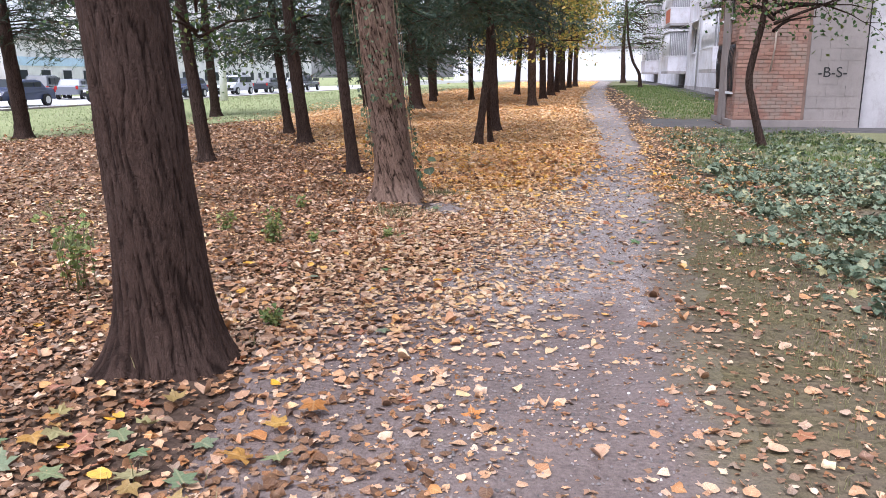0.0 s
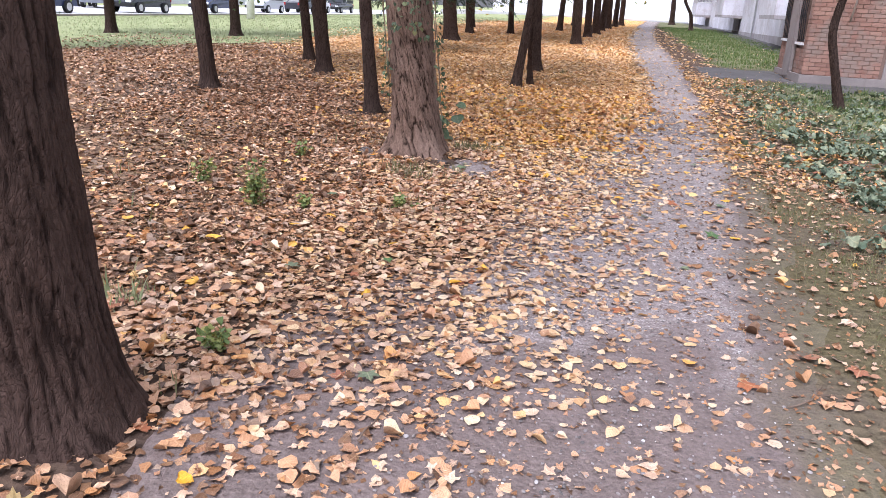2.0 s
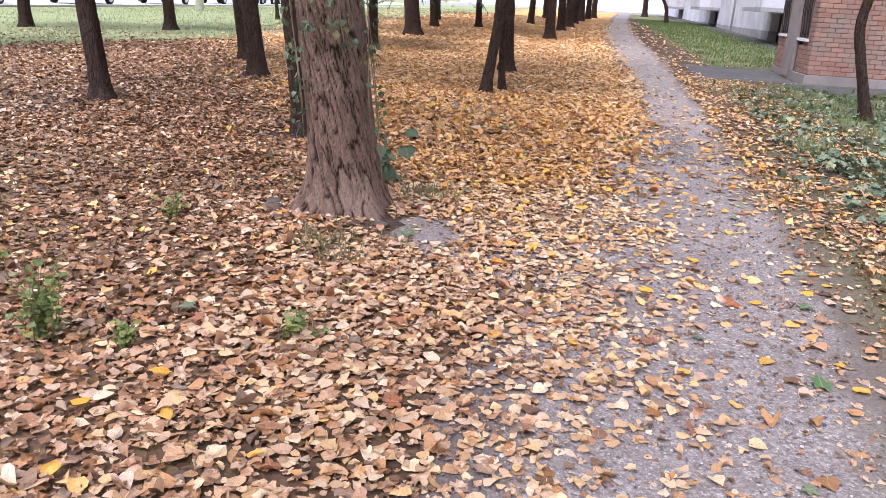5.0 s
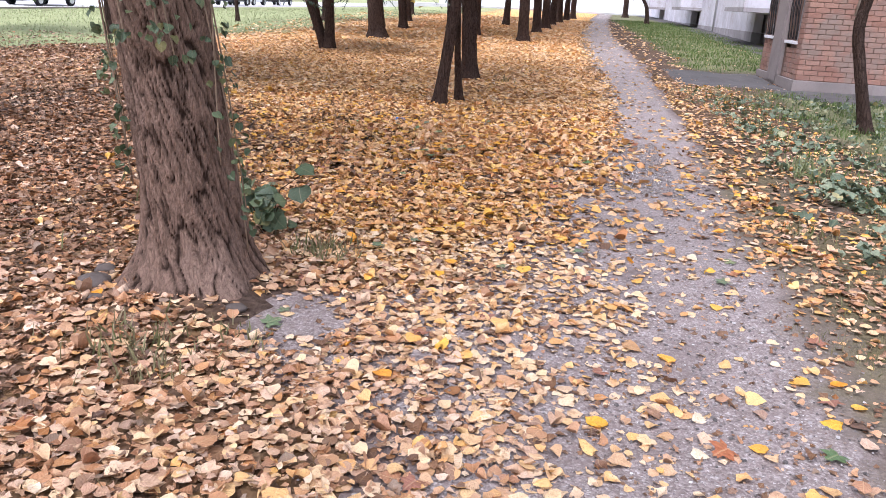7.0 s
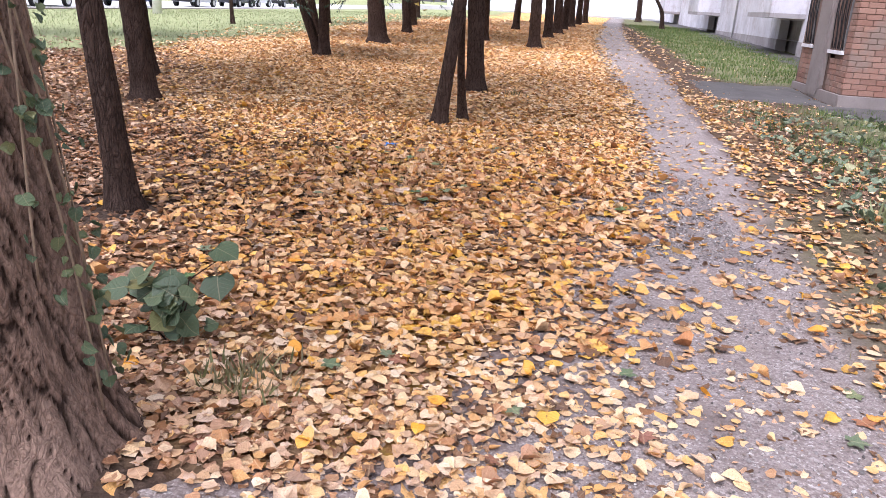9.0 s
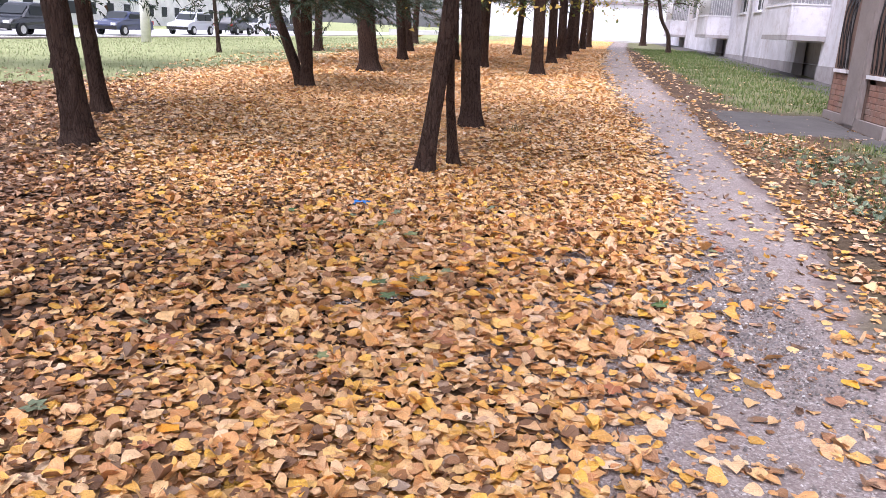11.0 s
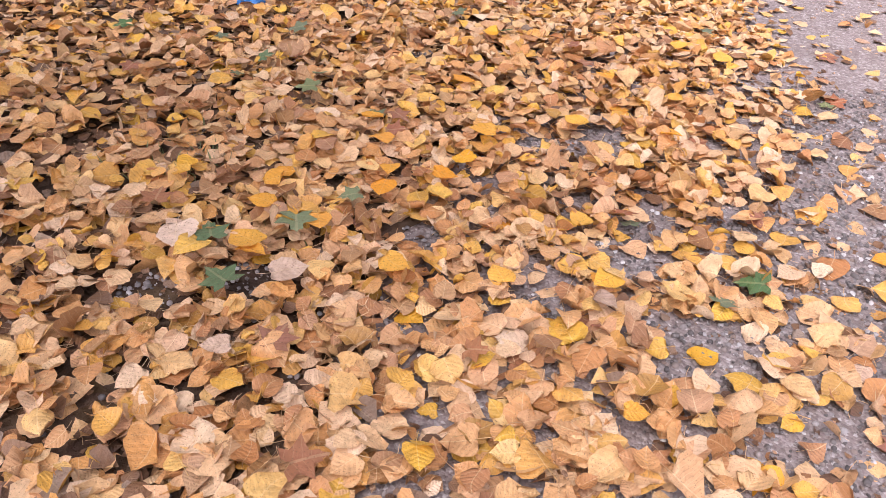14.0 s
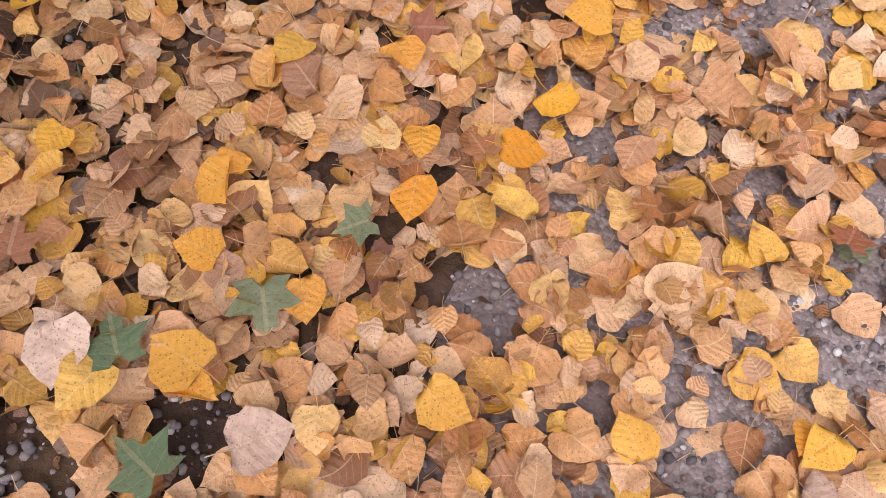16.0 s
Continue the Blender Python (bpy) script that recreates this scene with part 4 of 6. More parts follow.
def pebbles(label, x, y, r, lo, hi):
    n = len(x)
    pos = np.stack([x, y, height(x, y) + 0.010], -1)
    V, F, _ = scatter([pebble(r) for _ in range(10)], pos, lo + (hi - lo) * r.random(n) ** 1.7, turns(r.uniform(0, 6.3, n), r.normal(0, 0.15, n), r.normal(0, 0.15, n)), r)
    stone, nt, b = bpy.data.materials.get("pebble"), None, None
    if stone is None:
        stone, nt, b = material("pebble", 0.75, 0.3)
        geo = nt.nodes.new("ShaderNodeNewGeometry")
        col = ramp(nt, geo.outputs["Random Per Island"], [(0.0, (0.10, 0.088, 0.084)), (0.3, (0.19, 0.168, 0.16)), (0.6, (0.29, 0.26, 0.25)), (0.8, (0.25, 0.185, 0.15)), (0.93, (0.40, 0.37, 0.36)), (1.0, (0.66, 0.64, 0.62))])
        nt.links.new(mix(nt, 0.4, col, ramp(nt, noise_tex(nt, coords(nt), 200, 3), [(0.3, (0.5, 0.5, 0.5)), (0.7, (1, 1, 1))]), "MULTIPLY"), b.inputs["Base Color"])
    tagged(put("gravel", tri_mesh("gravel", V, F), stone), label, "gravel", kind="stuff")


on_path = lambda x, y: ramp01(1.15, 0.7, np.abs(x - path_mid(y)) / path_half(y))
x, y, r = spread(-2.4, 0.9, 11.8, 14.4, 3800, lambda x, y: np.clip(1.1 - 1.2 * litter(x, y), 0.02, 0.95), 31)
pebbles("loose grey pebbles between fallen leaves", x, y, r, 0.004, 0.022)
x, y, r = spread(-1.8, 1.8, 0, 13, 330, on_path, 32)
pebbles("grey gravel trodden into the footpath", x, y, r, 0.006, 0.022)
x, y, r = spread(-1.3, 1.3, 3, 11, 340, on_path, 52)
pebbles("fine pale grit on the footpath", x, y, r, 0.004, 0.013)


# ---- grass and ground cover ----
def blade(rng):
    b = rng.normal(0, 0.3)
    return np.array([(-0.04, 0, 0), (0.04, 0, 0), (0.025, b * 0.35, 0.6), (-0.02, b * 0.4, 0.62), (0, b, 1.0)]), np.array([(0, 1, 2), (0, 2, 3), (3, 2, 4)]), np.zeros((5, 2))


BLADES = [blade(rng) for _ in range(8)]


def grass_field(label, x, y, r, lo, hi, mat, name="grass", wide=1.0):
    n = len(x)
    R = turns(r.uniform(0, 2 * np.pi, n), r.normal(0, 0.35, n), r.normal(0, 0.2, n))
    R[:, :, 0] *= wide
    V, F, _ = scatter(BLADES, np.stack([x, y, height(x, y) - 0.004], -1), r.uniform(lo, hi, n), R, r)
    return tagged(put(name, tri_mesh(name, V, F), mat), label, "grass", kind="stuff")


clump = lambda x, y: ramp01(-0.2, 0.5, wob(x, y, 1.7))
x, y, r = spread(0.9, 3.2, -0.5, 11, 2400, lambda x, y: verge_grass(x, y) * (0.2 + 0.7 * clump(x, y)), 41)
grass_field("short worn grass beside the path", x, y, r, 0.02, 0.065, straw_mat, wide=1.1)
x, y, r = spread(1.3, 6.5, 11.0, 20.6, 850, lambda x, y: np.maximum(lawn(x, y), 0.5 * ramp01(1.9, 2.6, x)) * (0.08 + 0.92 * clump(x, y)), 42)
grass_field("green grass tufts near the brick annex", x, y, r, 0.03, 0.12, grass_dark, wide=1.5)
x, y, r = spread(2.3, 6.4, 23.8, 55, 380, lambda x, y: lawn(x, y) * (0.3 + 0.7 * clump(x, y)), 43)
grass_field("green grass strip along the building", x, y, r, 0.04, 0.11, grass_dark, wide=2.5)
x, y, r = spread(-30, -7, 14, 56, 36, lambda x, y: lawn(x, y), 44)
grass_field("pale green lawn behind the grove", x, y, r, 0.03, 0.085, grass_mat, wide=4.0)
x, y, r = spread(-6, -1.2, 1, 11, 60, lambda x, y: ramp01(0.35, 0.75, wob(x + 3, y, 1.3)) * litter(x, y), 45)
grass_field("thin weeds and grass between the leaves", x, y, r, 0.06, 0.16, straw_mat)
x, y, r = spread(1.4, 6.4, 2.5, 19.4, 330, lambda x, y: ramp01(1.6, 2.3, x + 0.35 * wob(x, y, 1.3)) * (0.10 + 0.90 * clump(x + 5, y)) * (1 - 0.75 * ramp01(11.5, 14, y)), 46)
n = len(x)
V, F, U = scatter([star(r, 0.8) for _ in range(10)], np.stack([x, y, height(x, y) + 0.02 + 0.09 * r.random(n)], -1), r.uniform(0.055, 0.12, n), turns(r.uniform(0, 6.3, n), r.normal(0, 0.35, n), r.normal(0, 0.35, n)), r)
tagged(put("ground_cover", tri_mesh("ground_cover", V, F, U), cover_green), "low bluish-green ground cover beside the path", "ground cover", kind="stuff")


# ---- trees ----
def rough_trunk(R, top, flare, lean, seed, cell, depth, swirl=0.0, stretch=0.14, around=200, up=250, roots=()):
    """A thick trunk with long furrowed plates of bark and a flared foot. Gives vertices, triangles and how far each vertex stands proud (0 to 1)."""
    V, proud = np.zeros((up, around, 3)), np.zeros((up, around))
    zs = np.concatenate([np.linspace(-0.12, 2.6, up - 24, endpoint=False), np.linspace(2.6, top, 24)])
    for i, z in enumerate(zs):
        foot = flare * math.exp(-max(z, -0.1) / 0.16) + 0.25 * flare * math.exp(-max(z, -0.1) / 0.6)
        for k in range(around):
            a = 2 * math.pi * k / around
            lobes = 0.42 + sum(w * math.exp(-(((a - radians(d) + math.pi) % (2 * math.pi) - math.pi) / 0.42) ** 2) for d, w in roots)
            rad = (R * (1 - 0.012 * max(z, 0)) + foot * lobes) * (1 + 0.05 * math.sin(2 * a + seed + z) + 0.03 * math.sin(3 * a - 1.3 * z))
            b = a + swirl * z
            p = Vector((math.cos(b) * R / cell, math.sin(b) * R / cell, z / cell * stretch + seed))
            p += 0.45 * noise.noise_vector(p * 0.7) + 0.3 * noise.noise_vector(p * 2.3)
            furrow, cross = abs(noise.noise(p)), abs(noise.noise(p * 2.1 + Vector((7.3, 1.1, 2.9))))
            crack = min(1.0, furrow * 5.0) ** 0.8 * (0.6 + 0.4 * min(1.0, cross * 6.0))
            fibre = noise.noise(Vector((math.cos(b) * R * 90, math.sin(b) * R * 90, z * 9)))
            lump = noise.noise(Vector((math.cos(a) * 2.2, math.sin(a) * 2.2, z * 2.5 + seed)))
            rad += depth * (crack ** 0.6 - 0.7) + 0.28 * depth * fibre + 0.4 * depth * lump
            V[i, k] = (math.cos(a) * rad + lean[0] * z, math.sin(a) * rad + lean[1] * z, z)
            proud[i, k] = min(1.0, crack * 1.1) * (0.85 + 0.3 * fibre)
    i, k = np.meshgrid(np.arange(up - 1), np.arange(around), indexing="ij")
    a, b, c, d = i * around + k, i * around + (k + 1) % around, (i + 1) * around + (k + 1) % around, (i + 1) * around + k
    F = np.concatenate([np.stack([a, b, c], -1).reshape(-1, 3), np.stack([a, c, d], -1).reshape(-1, 3)])
    return V.reshape(-1, 3), F, np.clip(proud, 0, 1).astype(np.float32).ravel()


def slim_trunk(R, top, bends, seed, sides=18, rings=44):
    """A slimmer trunk along a bent line: bends are (z, x, y) offsets."""
    r = np.random.default_rng(seed)
    knee = min(3.2, 0.7 * top)
    zs = np.concatenate([np.linspace(-0.1, knee, rings - 10, endpoint=False), np.linspace(knee, top, 10)])
    b = np.array(bends, float)
    cx, cy = np.interp(zs, b[:, 0], b[:, 1]), np.interp(zs, b[:, 0], b[:, 2])
    k = np.ones(5) / 5
    if len(zs) > 10:
        cx[2:-2], cy[2:-2] = np.convolve(cx, k, "valid"), np.convolve(cy, k, "valid")
    V = []
    for i, z in enumerate(zs):
        a = np.linspace(0, 2 * np.pi, sides, endpoint=False)
        rad = R * (1 - 0.85 * max(z, 0) / top) ** 0.8 + 0.55 * R * math.exp(-max(z, -0.05) / 0.13)
        rad = max(rad, 0.012) * (1 + 0.07 * np.sin(3 * a + seed + 1.1 * z) + 0.05 * np.sin(5 * a - 2.3 * z) + r.normal(0, 0.025, sides))
        V.append(np.stack([cx[i] + rad * np.cos(a), cy[i] + rad * np.sin(a), np.full(sides, z)], -1))
    n = len(zs)
    i, k = np.meshgrid(np.arange(n - 1), np.arange(sides), indexing="ij")
    a, b2, c, d = i * sides + k, i * sides + (k + 1) % sides, (i + 1) * sides + (k + 1) % sides, (i + 1) * sides + k
    return np.concatenate(V), np.concatenate([np.stack([a, b2, c], -1).reshape(-1, 3), np.stack([a, c, d], -1).reshape(-1, 3)])


def frond(rng):
    """A feathery needle spray, 1 long: thin slivers either side of a twig."""
    V, F = [], []
    for k in range(8):
        t = (k + 0.5) / 8
        for s in (-1, 1):
            root = np.array([0, t, -0.12 * t * t])
            out = np.array([s * rng.uniform(0.14, 0.34) * (1.15 - t), t + rng.uniform(0.05, 0.22), -0.12 * t * t - rng.uniform(-0.02, 0.16)])
            wide = np.array([0.0, 0.034, 0.018])
            n = len(V)
            V += [root - wide, root + wide, out]
            F.append((n, n + 1, n + 2))
    return np.array(V), np.array(F), np.zeros((len(V), 2))


FRONDS = [frond(rng) for _ in range(8)]
CROWN_LEAVES = [scrap(rng) for _ in range(8)]


def conifer_crown(seed, low, top, wide, count=1000):
    """Boughs that reach out and droop a little, thick with needle sprays."""
    r = np.random.default_rng(seed)
    boughs, tips = [], []
    for k in range(54):
        z = low + 0.25 + (top - low) * (r.random() ** 1.7)
        reach = wide * (1 - 0.7 * (z - low) / (top - low)) * r.uniform(0.55, 1.1)
        a = r.uniform(0, 2 * np.pi)
        d = np.array([math.cos(a), math.sin(a), 0])
        ts = np.linspace(0, 1, 6)
        droop = r.uniform(0.28, 0.48)
        line = np.array([d * reach * t + (0, 0, z + 0.2 * reach * t - droop * reach * t * t) for t in ts])
        boughs.append(tube(line, np.interp(ts, [0, 1], [0.02, 0.004]), 4, False))
        tips.append((line, a, z))
    pos, yaw, tilt, size = [], [], [], []
    for _ in range(count):
        line, a, z = tips[r.integers(len(tips))]
        if z > low + 2.2 and r.random() < 0.85:
            line, a, z = tips[r.integers(len(tips))]
        t = r.uniform(0.08, 1) * 5
        k = min(int(t), 4)
        pos.append(line[k] + (line[k + 1] - line[k]) * (t - k) + r.normal(0, 0.12, 3))
        yaw.append(a - np.pi / 2 + r.normal(0, 0.9))
        tilt.append(r.normal(-0.25, 0.4))
        size.append(r.uniform(0.22, 0.5) if z < low + 1.8 else r.uniform(0.6, 1.1))
    V, F, U = scatter(FRONDS, np.array(pos), np.array(size), turns(np.array(yaw), np.array(tilt), r.normal(0, 0.4, count)), r)
    return join(boughs), (V, F)


def leafy_crown(seed, low, top, wide, count, boughs_n=30, gap=0.6, size=(0.10, 0.19)):
    """Limbs with twigs, and leaves in loose clusters at their ends."""
    r = np.random.default_rng(seed)
    boughs, ends = [], []
    for _ in range(boughs_n):
        z = low + (top - low) * r.random() * 0.75
        a, reach = r.uniform(0, 2 * np.pi), wide * r.uniform(0.5, 1.05)
        d = np.array([math.cos(a), math.sin(a), 0])
        ts = np.linspace(0, 1, 6)
        up = r.uniform(0.0, 0.8) * reach
        line = np.array([d * reach * t + (0, 0, z + up * t - 0.35 * reach * t * t) for t in ts]) + r.normal(0, 0.05, (6, 3)) * ts[:, None]
        boughs.append(tube(line, np.interp(ts, [0, 1], [0.035, 0.006]), 4, False))
        for k in (2, 3, 4, 5):
            for _ in range(2):
                tw = line[k] + r.normal(0, 0.45, 3) * (1, 1, 0.6)
                boughs.append(tube([line[k], (line[k] + tw) / 2 + (0, 0, 0.05), tw], [0.009, 0.006, 0.003], 3, False))
                ends.append(tw)
    ends = np.array(ends)
    pos = ends[r.integers(0, len(ends), count)] + r.normal(0, gap * 0.45, (count, 3)) * (1, 1, 0.7)
    V, F, U = scatter(CROWN_LEAVES, pos, r.uniform(*size, count), turns(r.uniform(0, 6.3, count), r.normal(0.3, 0.7, count), r.normal(0, 0.7, count)), r)
    return join(boughs), (V, F)


def tree(name, label, x, y, trunks, crowns, bark, group="park trees"):
    """A tree from its trunk meshes and its crowns (boughs, leaves, leaf material)."""
    t = tagged(new(name), label, "tree", group)
    t.location = (x, y, float(height(x, y)))
    for V, F, *proud in trunks:
        me = tri_mesh("trunk", V, F)
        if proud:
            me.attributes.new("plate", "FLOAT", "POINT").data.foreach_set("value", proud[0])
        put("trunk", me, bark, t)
    for (bv, bf), (lv, lf), mat in crowns:
        tagged(put("branchwork", tri_mesh("branchwork", bv, bf), bark, t), kind="stuff")
        tagged(put("crown", tri_mesh("crown", lv, lf, smooth=False), mat, t), kind="stuff")
    return t


def crown_of(kind, seed, low, top, wide, count):
    if kind == "needle":
        return (*conifer_crown(seed, low, top, wide, count), needle_mat)
    if kind == "green":
        return (*leafy_crown(seed, low, top, wide, int(count * 1.8), size=(0.055, 0.11)), crown_green)
    return (*leafy_crown(seed, low, top, wide, count), crown_gold)


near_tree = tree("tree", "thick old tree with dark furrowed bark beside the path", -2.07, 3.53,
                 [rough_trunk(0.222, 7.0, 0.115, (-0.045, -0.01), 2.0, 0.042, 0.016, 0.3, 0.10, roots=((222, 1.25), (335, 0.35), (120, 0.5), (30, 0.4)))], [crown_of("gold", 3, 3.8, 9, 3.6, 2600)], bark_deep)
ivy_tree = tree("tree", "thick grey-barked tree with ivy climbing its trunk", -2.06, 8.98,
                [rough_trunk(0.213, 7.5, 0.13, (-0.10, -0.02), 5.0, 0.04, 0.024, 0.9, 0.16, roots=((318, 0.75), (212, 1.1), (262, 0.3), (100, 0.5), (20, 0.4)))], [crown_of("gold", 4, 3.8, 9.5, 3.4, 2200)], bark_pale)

# x, y, radius, lean at 3 m (x, y), crown kind, crown's low edge, width
GROVE = [
    (-3.42, 11.72, 0.095, (-0.25, -0.06), "needle", 2.35, 1.9),
    (-5.86, 16.25, 0.150, (-0.22, -0.1), "needle", 2.3, 2.3),
    (-7.12, 18.6, 0.115, (-0.25, -0.1), "needle", 2.2, 2.2),
    (-6.52, 12.85, 0.125, (-0.25, -0.13), "green", 2.15, 2.8),
    (-13.5, 17.0, 0.185, (-0.12, -0.1), "needle", 2.6, 2.6),
    (-15.5, 23.1, 0.16, (-0.05, 0.0), "needle", 2.4, 2.6),
    (-12.0, 24.5, 0.16, (-0.1, -0.05), "needle", 2.3, 2.6),
    (-1.92, 19.65, 0.145, (-0.15, 0.0), "needle", 2.75, 2.4),
    (-1.47, 30.0, 0.17, (-0.05, 0.0), "gold", 2.0, 2.6),
    (-1.22, 35.3, 0.16, (-0.1, 0.0), "gold", 2.1, 2.4),
    (-0.95, 38.6, 0.18, (-0.1, 0.0), "gold", 2.1, 2.6),
    (-0.75, 42.0, 0.15, (0.1, 0.0), "green", 2.6, 2.4),
    (-0.45, 45.5, 0.17, (-0.1, 0.0), "gold", 2.1, 2.6),
    (-0.1, 49.0, 0.16, (0.05, 0.0), "gold", 2.8, 2.6),
    (0.3, 53.5, 0.17, (0.0, 0.0), "gold", 2.8, 2.8),
    (-5.65, 27.9, 0.25, (-0.2, -0.05), "needle", 1.9, 2.4),
    (-5.95, 33.2, 0.15, (-0.25, 0.0), "needle", 2.2, 2.2),
    (-6.64, 37.5, 0.15, (-0.3, 0.0), "needle", 2.2, 2.2),
    (-4.39, 34.2, 0.12, (-0.1, 0.0), "needle", 2.4, 1.8),
    (-7.9, 29.3, 0.14, (-0.5, -0.1), "needle", 2.1, 2.2),
    (-9.6, 35.5, 0.15, (0.1, 0.0), "needle", 2.2, 2.4),
    (-4.6, 43.0, 0.14, (0.0, 0.0), "needle", 2.4, 2.2),
    (-8.2, 46.0, 0.16, (0.1, 0.0), "needle", 2.3, 2.4),
    (-3.1, 31.5, 0.12, (0.0, 0.0), "needle", 2.3, 1.8),
    (-2.7, 39.5, 0.14, (0.1, 0.0), "needle", 2.3, 2.0),
    (-2.4, 47.5, 0.15, (-0.1, 0.0), "needle", 2.3, 2.2),
]
WORDS = {"needle": "dark-trunked conifer with drooping needle boughs in the grove", "gold": "slender linden with thinning yellow-green autumn leaves", "green": "slender tree still in green leaf in the row"}
for n, (tx, ty, rad, lean, kind, low, wide) in enumerate(GROVE):
    top = 8.0 + (n * 37 % 10) * 0.25
    low -= 0.45 if kind == "needle" and n else 0.0
    tree("tree", WORDS[kind], tx, ty, [slim_trunk(rad, top, [(-0.2, 0, 0), (0, 0, 0), (3, *lean), (top, lean[0] * 1.3, lean[1] * 1.3)], n)],
         [crown_of(kind, 50 + n, low, top + 0.6, wide, 900 if kind == "needle" else 2300)], bark_dark)
tree("tree", "twin-stemmed conifer leaning over the leaf carpet", -1.87, 16.1,
     [slim_trunk(0.088, 8.0, [(-0.2, -0.09, 0), (0, -0.06, 0), (0.9, 0.06, 0.02), (1.6, 0.15, 0), (3, 0.23, 0), (8, 0.3, 0)], 71),
      slim_trunk(0.06, 2.0, [(-0.2, 0.18, 0.6), (0, 0.165, 0.58), (0.7, 0.14, 0.32), (1.3, 0.16, 0.08), (2.0, 0.17, 0.0)], 72)], [crown_of("needle", 80, 2.25, 8.5, 2.2, 1400)], bark_dark)
tree("tree", "twin-stemmed conifer with low hanging sprays", -5.85, 23.5,
     [slim_trunk(0.12, 8.0, [(-0.2, 0.1, 0), (0, 0.08, 0), (3, 0.05, 0), (8, 0, 0)], 73),
      slim_trunk(0.11, 7.0, [(-0.2, 0.0, 0.1), (0, -0.05, 0.1), (1.4, -0.55, 0), (3, -0.95, 0), (7, -1.4, 0)], 74)], [crown_of("needle", 81, 1.35, 8.5, 2.4, 1700)], bark_dark)
tree("tree", "thin crooked young tree beside the brick annex", 3.95, 16.4,
     [slim_trunk(0.085, 5.6, [(-0.2, 0.03, 0), (0, 0, 0), (0.7, -0.22, 0), (1.35, -0.40, 0.03), (1.9, -0.32, 0.03), (2.5, -0.20, 0.02), (3.2, -0.2, 0), (5.6, 0.2, 0)], 75)],
     [crown_of("green", 82, 2.25, 5.4, 2.0, 1500)], bark_dark)
tree("tree", "thin crooked young tree on the grass strip", 4.45, 51.0,
     [slim_trunk(0.12, 6.5, [(-0.2, 0, 0), (0, 0, 0), (0.9, -0.1, 0), (1.6, -0.55, 0), (3, -0.9, 0), (6.5, -1.2, 0)], 76)],
     [crown_of("green", 83, 2.3, 6.5, 2.4, 1700)], bark_dark)
tree("tree", "upright tree at the far end of the path", 4.2, 64.0,
     [slim_trunk(0.2, 8, [(-0.2, 0, 0), (0, 0, 0), (3, -0.1, 0), (8, 0, 0)], 77)], [crown_of("green", 84, 2.4, 8, 3.4, 2600)], bark_dark)
tree("tree", "thin young tree on the lawn near parked cars", -12.0, 32.6,
     [slim_trunk(0.07, 5, [(-0.2, 0, 0), (0, 0, 0), (3, -0.2, 0), (5, -0.3, 0)], 78)], [crown_of("green", 85, 2.6, 5, 1.4, 500)], bark_dark)

# ivy and vines on the grey trunk
r = np.random.default_rng(90)
pos, yaw, tilt, vines = [], [], [], []
for k in range(11):
    a0 = (r.uniform(-3.1, -2.4), r.uniform(-0.6, 0.1), r.uniform(-2.2, -0.9))[k % 3] if k < 9 else r.uniform(0, 3)
    low = (r.uniform(0.5, 0.9), r.uniform(0.1, 0.7), r.uniform(1.0, 1.25))[k % 3] if k < 9 else 0.1
    zz = np.linspace(low, 3.0, 26)
    aa = a0 + 0.25 * np.sin(zz * 2 + k) + 0.1 * r.normal()
    rr = 0.245 + 0.03 * r.random()
    line = np.stack([rr * np.cos(aa) - 0.10 * zz, rr * np.sin(aa) - 0.02 * zz, zz], -1)
    vines.append(tube(line, np.full(26, 0.004), 5))
    for j in range(46):
        z = low + (3.0 - low) * r.random() ** (1.7 if k % 3 == 2 else 1.1)
        a = np.interp(z, zz, aa) + r.normal(0, 0.13)
        q = rr + r.uniform(0.0, 0.06)
        pos.append((q * math.cos(a) - 0.10 * z, q * math.sin(a) - 0.02 * z, z))
        yaw.append(a + np.pi / 2 + np.pi + r.normal(0, 0.5))
        tilt.append(r.normal(-1.1, 0.4))
ivy = tagged(new("ivy"), "green ivy with heart-shaped leaves climbing the grey trunk", "ivy")
ivy.location = ivy_tree.location
vv, vf = join(vines)
put("vine", tri_mesh("vine", vv, vf), plain("dry vine", (0.24, 0.17, 0.115), 0.8, 0.35, 20), ivy)
n = len(pos)
V, F, U = scatter(FINE, np.array(pos), r.uniform(0.024, 0.052, n), turns(np.array(yaw), np.array(tilt), r.normal(0, 0.3, n)), r)
put("leaves", tri_mesh("leaves", V, F, U), plant_green, ivy)


